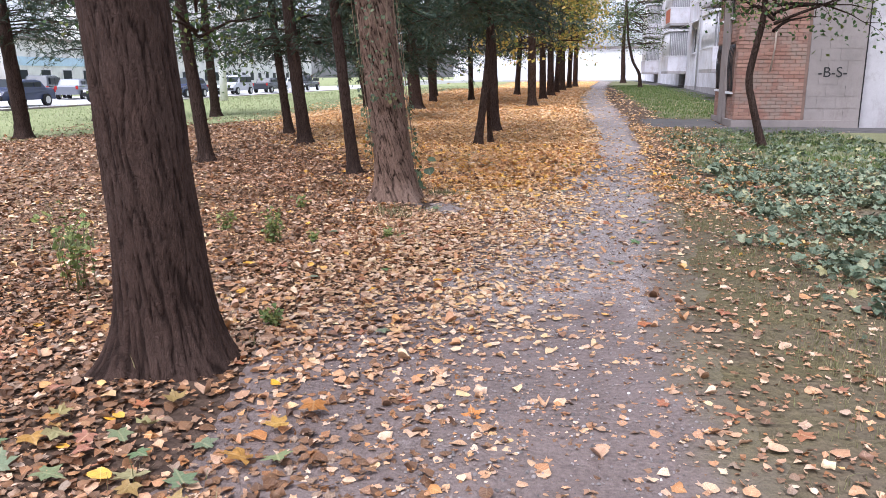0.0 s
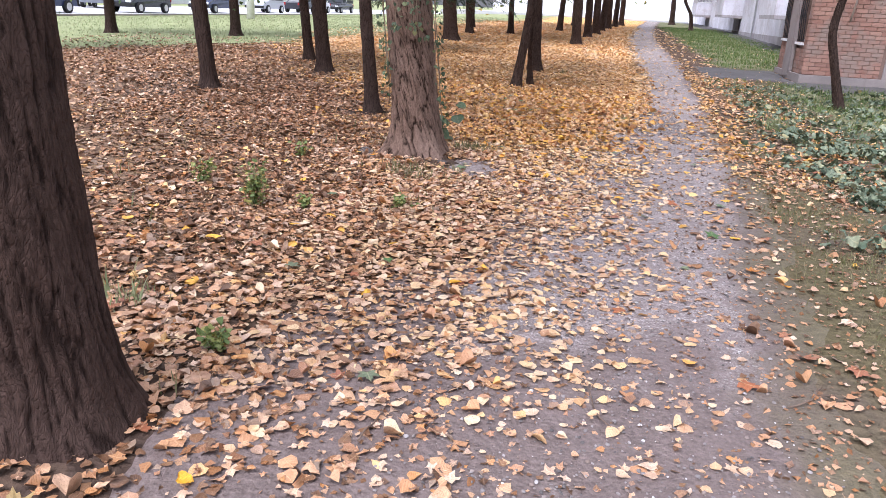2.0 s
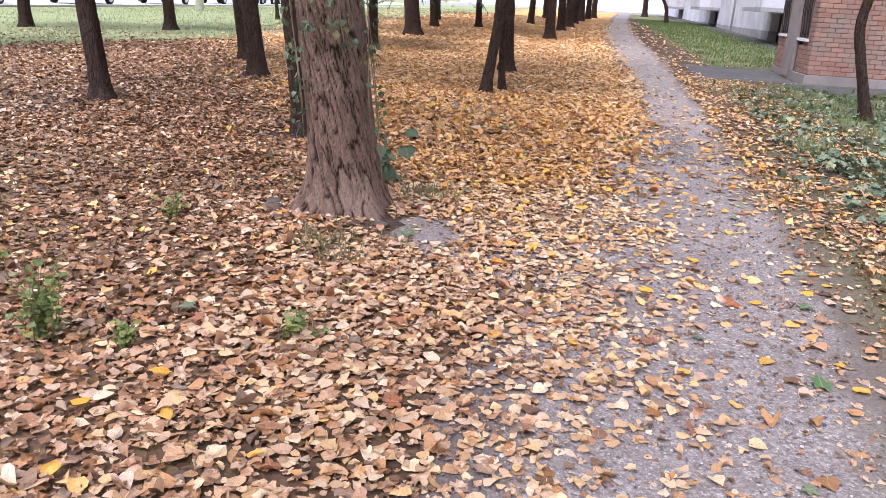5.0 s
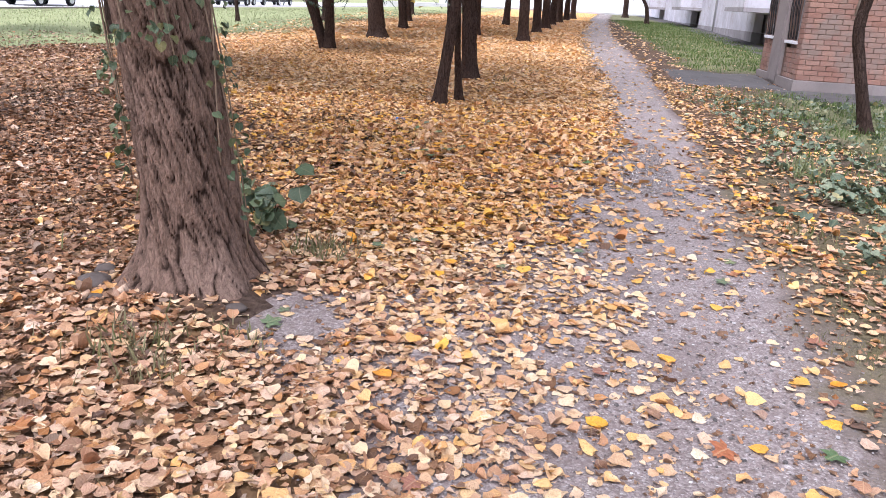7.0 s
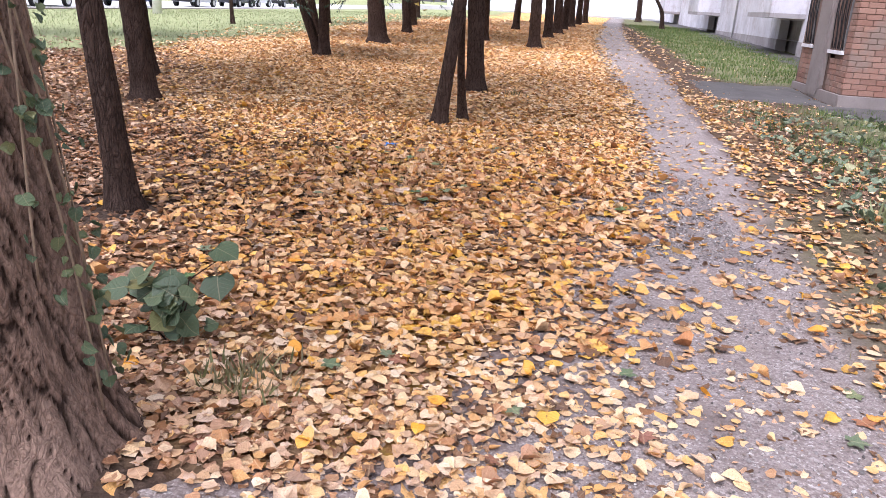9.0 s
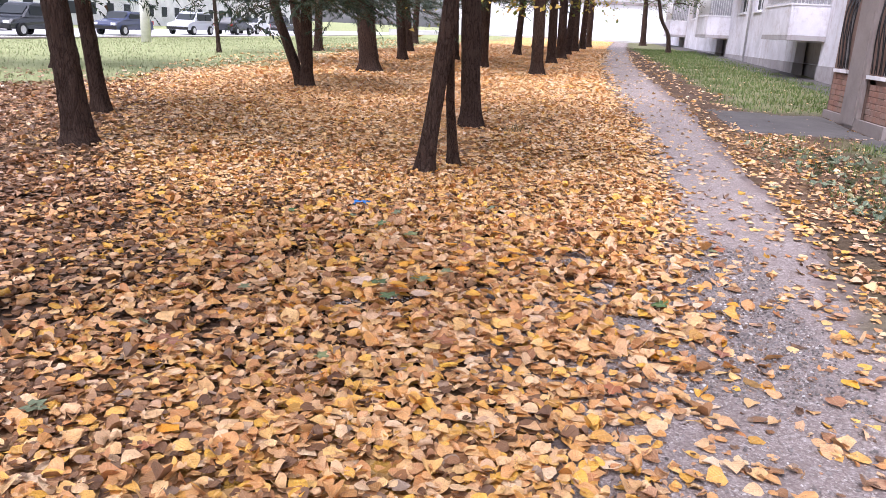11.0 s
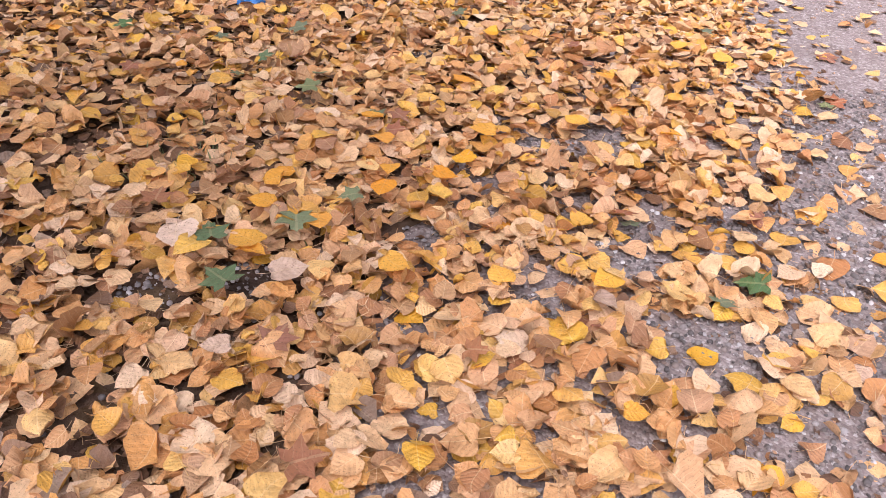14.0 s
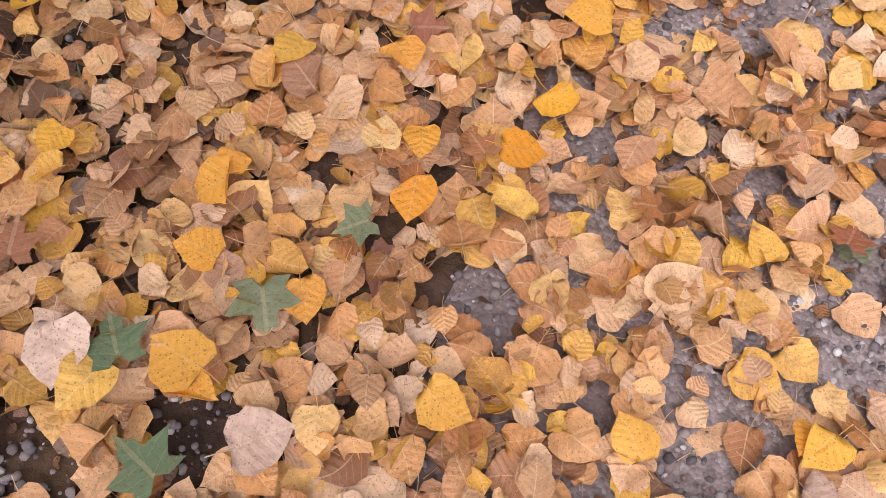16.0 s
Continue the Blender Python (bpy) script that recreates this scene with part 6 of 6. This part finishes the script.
def far_house(label, x0, x1, y0, y1, z0, top, wall_mat, band=None, step=3.2, roof_mat=None):
    """A far building with window rows towards the park and a roof slab."""
    h = tagged(new("far_building"), label, "building")
    part("wall", boxes((x0, x1, y0, y1, z0 - 0.2, top)), wall_mat, h)
    part("roof", boxes((x0 - 0.3, x1 + 0.3, y0 - 0.3, y1 + 0.3, top + 0.004, top + 0.3), bevel=0.03), roof_mat or grey_render, h)
    if band:
        part("fascia", boxes((x1 + 0.004, x1 + 0.12, y0 + 0.4, y1 - 0.4, z0 + 2.7, z0 + 3.5)), band, h)
    faces = [("y", x1, y0, y1)] if x1 < 0 else [("x", y0, x0, x1)]
    for along, fixed, a, b in faces:
        for f in range(int((top - z0) // 3.3)):
            for k in range(int((b - a - 1) // step)):
                u, z = a + 1 + k * step, z0 + 1.0 + f * 3.3
                if along == "y":
                    w = part("window", boxes((fixed + 0.003, fixed + 0.06, u, u + 1.5, z, z + 1.4)), white_frame, h)
                    part("pane", boxes((fixed + 0.062, fixed + 0.075, u + 0.1, u + 1.4, z + 0.1, z + 1.3)), glass, w)
                else:
                    w = part("window", boxes((u, u + 1.5, fixed - 0.06, fixed - 0.003, z, z + 1.4)), white_frame, h)
                    part("pane", boxes((u + 0.1, u + 1.4, fixed - 0.075, fixed - 0.062, z + 0.1, z + 1.3)), glass, w)
    return h


white_wall = plaster_material("bright white plaster", (0.85, 0.84, 0.83), (0.72, 0.71, 0.7))
far_house("low white shop with a sky-blue fascia", -62, -50, 62, 92, 0, 5.0, white_wall, plain("sky-blue fascia", (0.5, 0.66, 0.8), 0.5))
far_house("pale pink two-storey house across the road", -66, -50, 38, 58, 0, 7.0, plaster_material("pale pink plaster", (0.72, 0.5, 0.45), (0.6, 0.45, 0.42)))
far_house("long white apartment block across the road", -70, -52, 96, 150, 0, 13.0, white_wall)
far_house("red brick house across the road", -66, -52, 14, 34, 0, 6.5, plain("far red brick", (0.45, 0.2, 0.14), 0.9))
far_house("low bright white building at the path's end", -14, 16, 92, 104, 1.2, 4.6, white_wall, step=60.0)
tagged(part("yard_slab", boxes((-16, 18, 73, 91.9, 0.2, 1.16)), road_mat, None), "pale concrete yard at the path's end", "pavement", kind="structure")

# ---- small things ----
sap = tagged(new("sapling"), "small sapling with round green leaves growing among leaf litter", "plant")
sap.location = (-2.06, 9.86, float(height(-2.06, 9.86)))
r = np.random.default_rng(121)
for k in range(22):
    if k:
        a, reach, up = r.uniform(-3.1, 3.1), r.uniform(0.05, 0.24), r.uniform(0.05, 0.3)
    else:
        a, reach, up = 0.15, 0.27, 0.44
    tip = np.array([math.cos(a) * reach, math.sin(a) * reach * 0.7, up])
    midp = tip * (0.35, 0.35, 0.7)
    V, F = tube([(0, 0, -0.02), midp, tip], [0.005, 0.0035, 0.002], 5)
    put("stem", tri_mesh("stem", V, F), bark_dark, sap)
    for base in ((tip, midp + (0.03, -0.03, 0.05)) if k % 3 else (tip,)):
        v, f, u = ROUND[r.integers(len(ROUND))]
        m = turns(np.array([a - np.pi / 2 + r.normal(0, 0.8)]), np.array([r.normal(-0.25, 0.35)]), np.array([r.normal(0, 0.35)]))[0]
        m = np.array(Matrix.Rotation(radians(r.uniform(15, 55)), 3, "X")) @ m
        put("leaf", tri_mesh("leaf", (v * r.uniform(0.085, 0.125)) @ m.T + base, f, u), plant_green, sap)


def weed(x, y, tall, wide, stems, label, seed, leaf=0.045):
    """A loose wild plant: thin stems, each with small leaves up its length."""
    r = np.random.default_rng(seed)
    w = tagged(new("weed"), label, "plant", "weeds")
    w.location = (x, y, float(height(x, y)))
    lines, pos = [], []
    for _ in range(stems):
        a, up = r.uniform(0, 6.3), tall * r.uniform(0.45, 1)
        foot = r.normal(0, wide * 0.25, 2)
        out = foot + wide * r.uniform(0.2, 0.9) * np.array([math.cos(a), math.sin(a)])
        line = np.array([(*foot, -0.01), (*(0.6 * foot + 0.4 * out), 0.6 * up), (*out, up)])
        lines.append(tube(line, [0.0035, 0.0025, 0.0015], 4))
        for t in r.uniform(0.15, 1.0, 9):
            at = line[0] + (line[1] - line[0]) * t / 0.6 if t < 0.6 else line[1] + (line[2] - line[1]) * (t - 0.6) / 0.4
            pos.append(at + r.normal(0, 0.012, 3))
    for V, F in lines:
        put("stem", tri_mesh("stem", V, F), straw_mat, w)
    n = len(pos)
    V, F, U = scatter(ROUND_LIGHT, np.array(pos), r.uniform(0.5, 1.1, n) * leaf, turns(r.uniform(0, 6.3, n), r.normal(0.2, 0.5, n), r.normal(0, 0.4, n)), r)
    tagged(put("leaves", tri_mesh("leaves", V, F, U), weed_green, w), kind="stuff")


WEED = "low green weed with small leaves among the litter"
for k, (x, y, tall, wide, stems) in enumerate([(-2.72, 6.58, 0.38, 0.15, 24), (-1.8, 4.26, 0.13, 0.09, 10), (-3.45, 7.1, 0.26, 0.14, 10), (-2.3, 6.55, 0.14, 0.09, 7), (-1.68, 6.87, 0.1, 0.12, 8), (-4.5, 6.1, 0.25, 0.16, 10), (-3.1, 8.4, 0.2, 0.14, 8)]):
    weed(x, y, tall, wide, stems, WEED, 500 + k)
weed(-3.5, 4.85, 0.75, 0.3, 14, "tall thin weed standing beside the old trunk", 520, 0.06)
weed(-3.1, 3.0, 0.4, 0.25, 10, "tall thin weed standing beside the old trunk", 521, 0.06)


def tuft(x, y, count, lo, hi, mat, label, seed, wide=0.1):
    r = np.random.default_rng(seed)
    R = turns(r.uniform(0, 6.3, count), r.normal(0, 0.5, count), r.normal(0, 0.4, count))
    R[:, :, 0] *= 1.6
    V, F, _ = scatter(BLADES, np.stack([r.normal(0, wide, count), r.normal(0, wide, count), np.full(count, -0.005)], -1), r.uniform(lo, hi, count), R, r)
    t = tagged(put("grass_tuft", tri_mesh("grass_tuft", V, F), mat), label, "grass tuft", "grass tufts", "stuff")
    t.location = (x, y, float(height(x, y)))


GT, ST = "green grass tuft standing in the leaf litter", "withered grass tuft among fallen leaves"
for k, (x, y, c, hi, mat) in enumerate([(-2.0, 8.15, 110, 0.13, straw_mat), (-1.6, 9.58, 170, 0.14, straw_mat), (-1.78, 8.0, 80, 0.11, straw_mat),
                                        (-1.83, 13.1, 90, 0.10, grass_mat), (-1.42, 12.85, 50, 0.07, straw_mat), (-2.6, 4.6, 60, 0.16, grass_mat), (-4.4, 6.0, 60, 0.2, grass_mat), (-1.6, 8.35, 60, 0.1, straw_mat),
                                        (-3.0, 2.6, 60, 0.15, grass_mat), (-1.2, 19.4, 30, 0.16, straw_mat), (2.2, 13.2, 90, 0.25, grass_mat), (1.6, 11.0, 60, 0.12, straw_mat)]):
    tuft(x, y, c, hi * 0.4, hi, mat, GT if mat is grass_mat else ST, 200 + k, 0.06 + hi * 0.25)


twig_mat = plain("dry twig", (0.17, 0.12, 0.09), 0.85, 0.4, 30)


def twig(x, y, yaw, length, seed):
    r = np.random.default_rng(seed)
    ts = np.linspace(-0.5, 0.5, 7)
    line = np.stack([0.06 * length * np.sin(5 * ts + seed), ts * length, 0.012 + r.random(7) * 0.012], -1)
    side = line[4] + np.array([0.18, 0.22, 0.01]) * length
    V, F = join([tube(line, np.interp(ts, [-0.5, 0.5], [0.004, 0.002]), 6), tube([line[4], side], [0.0025, 0.0015], 5)])
    t = tagged(put("twig", tri_mesh("twig", V, F), twig_mat), "thin dry brown twig lying on the ground", "twig", "twigs")
    t.matrix_basis = pose(x, y, float(height(x, y)), 0, 0, yaw)


for k, (x, y, a, l) in enumerate([(-0.15, 4.3, 25, 0.42), (-0.95, 3.9, 5, 0.4), (0.75, 4.6, -40, 0.3), (-1.5, 9.2, 30, 0.3), (-0.2, 10.6, 50, 0.3), (-1.9, 12.9, -70, 0.2)]):
    twig(x, y, a, l, k)
bm = bmesh.new()
bmesh.ops.create_grid(bm, x_segments=7, y_segments=5, size=0.5)
for v in bm.verts:
    v.co = (v.co.x * 0.16, v.co.y * 0.10, 0.035 + 0.022 * math.sin(31 * v.co.x) * math.cos(17 * v.co.y) + 0.012 * math.sin(50 * v.co.y))
scrap_bag = tagged(part("plastic_scrap", bm, plain("blue plastic film", (0.03, 0.19, 0.55), 0.3, 0.2, 20), None), "crumpled bright blue plastic scrap on leaves", "litter")
scrap_bag.location = (-2.17, 14.66, float(height(-2.17, 14.66)))
for k, (x, y, s) in enumerate([(-2.55, 8.75, 0.09), (-2.42, 8.55, 0.05), (-1.72, 8.6, 0.05), (-2.62, 8.95, 0.06)]):
    bm = bmesh.new()
    bmesh.ops.create_icosphere(bm, subdivisions=3, radius=1)
    for v in bm.verts:
        v.co *= 1 + 0.18 * noise.noise(v.co * 1.3 + Vector((k * 5, 0, 0)))
        v.co = (v.co.x * s, v.co.y * s * 0.8, v.co.z * s * 0.5)
    st = tagged(part("stone", bm, plain("grey stone", (0.10, 0.08, 0.07), 0.85, 0.35, 20), None), "smooth grey stone beside the trunk", "stone", "stones")
    st.location = (x, y, float(height(x, y)) + s * 0.2)

# single leaves that lie on top
LINDEN_ME = {m.name: [tri_mesh("fallen_leaf", CLOSE[k][0] * (0.09, 0.09, 0.04), CLOSE[k][1], CLOSE[k][2]) for k in range(16)] for m in (leaf_yellow, leaf_gold, leaf_tan)}
MAPLE_ME = {m.name: [tri_mesh("maple_leaf", MAPLES[k][0] * (0.09, 0.09, 0.045), MAPLES[k][1], MAPLES[k][2]) for k in range(4)] for m in (leaf_green, leaf_red)}
LABEL = {leaf_yellow.name: "fresh bright yellow linden leaf lying on others", leaf_gold.name: "curled orange linden leaf lying on others", leaf_tan.name: "dry pale tan linden leaf lying on others",
         leaf_green.name: "flat dull green maple leaf lying on others", leaf_red.name: "rust-red maple leaf lying on others"}


def fallen(x, y, size, yaw, mat, k, lift=0.078, tip=0.0):
    kind = mat.name in MAPLE_ME
    me = (MAPLE_ME if kind else LINDEN_ME)[mat.name][k % (4 if kind else 16)]
    ob = tagged(put("maple_leaf" if kind else "fallen_leaf", me, mat), LABEL[mat.name], "leaf", "single fallen leaves")
    ob.matrix_basis = pose(x, y, float(height(x, y)) + lift, tip, tip * 0.6, yaw) @ Matrix.Scale(size / 0.09, 4)


for k, (x, y, s, a, m) in enumerate([(-1.3, 12.78, 0.13, 200, leaf_green), (-1.52, 12.65, 0.125, 30, leaf_green), (-1.16, 12.94, 0.095, 120, leaf_green), (-1.41, 12.47, 0.13, 60, leaf_green), (-1.53, 13.66, 0.13, 100, leaf_green),
                                     (-1.76, 12.79, 0.12, 10, leaf_red), (-0.97, 13.12, 0.08, 40, leaf_red), (-1.08, 13.0, 0.10, 180, leaf_yellow), (-1.42, 12.66, 0.11, 70, leaf_yellow), (-1.37, 12.61, 0.09, 250, leaf_yellow),
                                     (-1.23, 12.78, 0.085, 200, leaf_yellow), (-1.44, 12.84, 0.09, 80, leaf_yellow), (-1.38, 12.82, 0.075, 20, leaf_tan), (-1.24, 12.55, 0.11, 300, leaf_tan), (-1.56, 12.58, 0.11, 150, leaf_gold),
                                     (-0.81, 13.45, 0.10, 90, leaf_yellow), (-0.66, 12.65, 0.085, 30, leaf_yellow), (-0.36, 12.68, 0.10, 140, leaf_yellow), (-1.23, 13.45, 0.09, 10, leaf_yellow), (-1.77, 13.01, 0.07, 160, leaf_yellow),
                                     (-1.76, 12.95, 0.07, 110, leaf_yellow), (-1.43, 12.96, 0.11, 130, leaf_yellow), (-1.15, 13.29, 0.08, 220, leaf_yellow), (-1.34, 13.23, 0.11, 45, leaf_tan), (-1.62, 12.62, 0.12, 200, leaf_tan)]):
    fallen(x, y, s, a, m, k)
r = np.random.default_rng(300)
for k in range(255):
    if k < 150:
        x, y = r.uniform(-2.6, 0.9), r.uniform(11.6, 15.2)
    else:
        x, y = r.uniform(-2.6, 1.4), r.uniform(1.5, 11.5)
        if y < 6 and x > -0.6:
            y += 5.5
    m = (leaf_yellow, leaf_gold, leaf_tan, leaf_yellow, leaf_gold, leaf_tan, leaf_green, leaf_yellow, leaf_gold, leaf_red)[r.integers(10)]
    lit = float(litter(x, y))
    fallen(x, y, r.uniform(0.06, 0.10) * (1.25 if m in (leaf_green, leaf_red) else 1), r.uniform(0, 360), m, k, 0.014 + (0.058 if k < 150 else 0.03) * lit, r.normal(0, 9))

leaf_maple_gold = leaf_material("yellow maple leaf", [(0.0, (0.46, 0.27, 0.06)), (0.3, (0.36, 0.14, 0.03)), (0.55, (0.28, 0.26, 0.10)), (0.8, (0.36, 0.33, 0.17)), (1.0, (0.46, 0.31, 0.13))], 0.55, 0.2, 0.15, 0.3)
MAPLE_ME[leaf_maple_gold.name] = [tri_mesh("maple_leaf", MAPLES[4 + k][0] * (0.09, 0.09, 0.1), MAPLES[4 + k][1], MAPLES[4 + k][2]) for k in range(4)]
LABEL[leaf_maple_gold.name] = "yellow maple leaf lying near the old trunk"
for k in range(60):
    x, y = -0.9 - 2.0 * r.random() ** 0.8, r.uniform(1.4, 3.1)
    m = (leaf_maple_gold, leaf_maple_gold, leaf_green, leaf_maple_gold)[r.integers(4)]
    fallen(x, y, r.uniform(0.10, 0.18), r.uniform(0, 360), m, k, 0.045, r.normal(0, 14))

# bricks of the annex, laid in courses
def brick_mesh(length):
    bm = boxes((0, length, 0, 0.06, 0, 0.088))
    bmesh.ops.bevel(bm, geom=list(bm.edges), offset=0.006, segments=1, affect="EDGES")
    bmesh.ops.triangulate(bm, faces=bm.faces)
    me = bpy.data.meshes.new("brick")
    bm.to_mesh(me)
    bm.free()
    return me


FULL, HALF = brick_mesh(0.25), brick_mesh(0.12)
r = np.random.default_rng(400)
for row in range(33):
    z = ABASE + 0.23 + row * 0.096
    at = AX + 0.04
    first = True
    while at < 5.9:                                   # front, towards the start of the walk
        me = HALF if (first and row % 2) or 6.03 - at < 0.26 else FULL
        put("brick", me, brick_red, front_wall, m=Matrix.Translation((at, AY + 0.035 + r.uniform(-0.004, 0.003), z)))
        at += (0.13 if me is HALF else 0.26)
        first = False
    at = AY + 0.07
    while at < 23.86:                                  # side, with the barred windows
        me = HALF if r.random() < 0.12 else FULL
        l = 0.12 if me is HALF else 0.25
        hit = any(at + l > a - 0.02 and at < b + 0.02 and z + 0.09 > c - 0.07 and z < d + 0.01 for a, b, c, d in side_holes + [(22.2, 23.02, 0, 6)])
        if hit and me is FULL:
            me, l = HALF, 0.12
            hit = any(at + l > a - 0.02 and at < b + 0.02 and z + 0.09 > c - 0.07 and z < d + 0.01 for a, b, c, d in side_holes + [(22.2, 23.02, 0, 6)])
        if not hit:
            put("brick", me, brick_red, side_wall, m=pose(AX + 0.092 + r.uniform(-0.004, 0.004), at, z, 0, 0, 90))
        at += l + 0.01
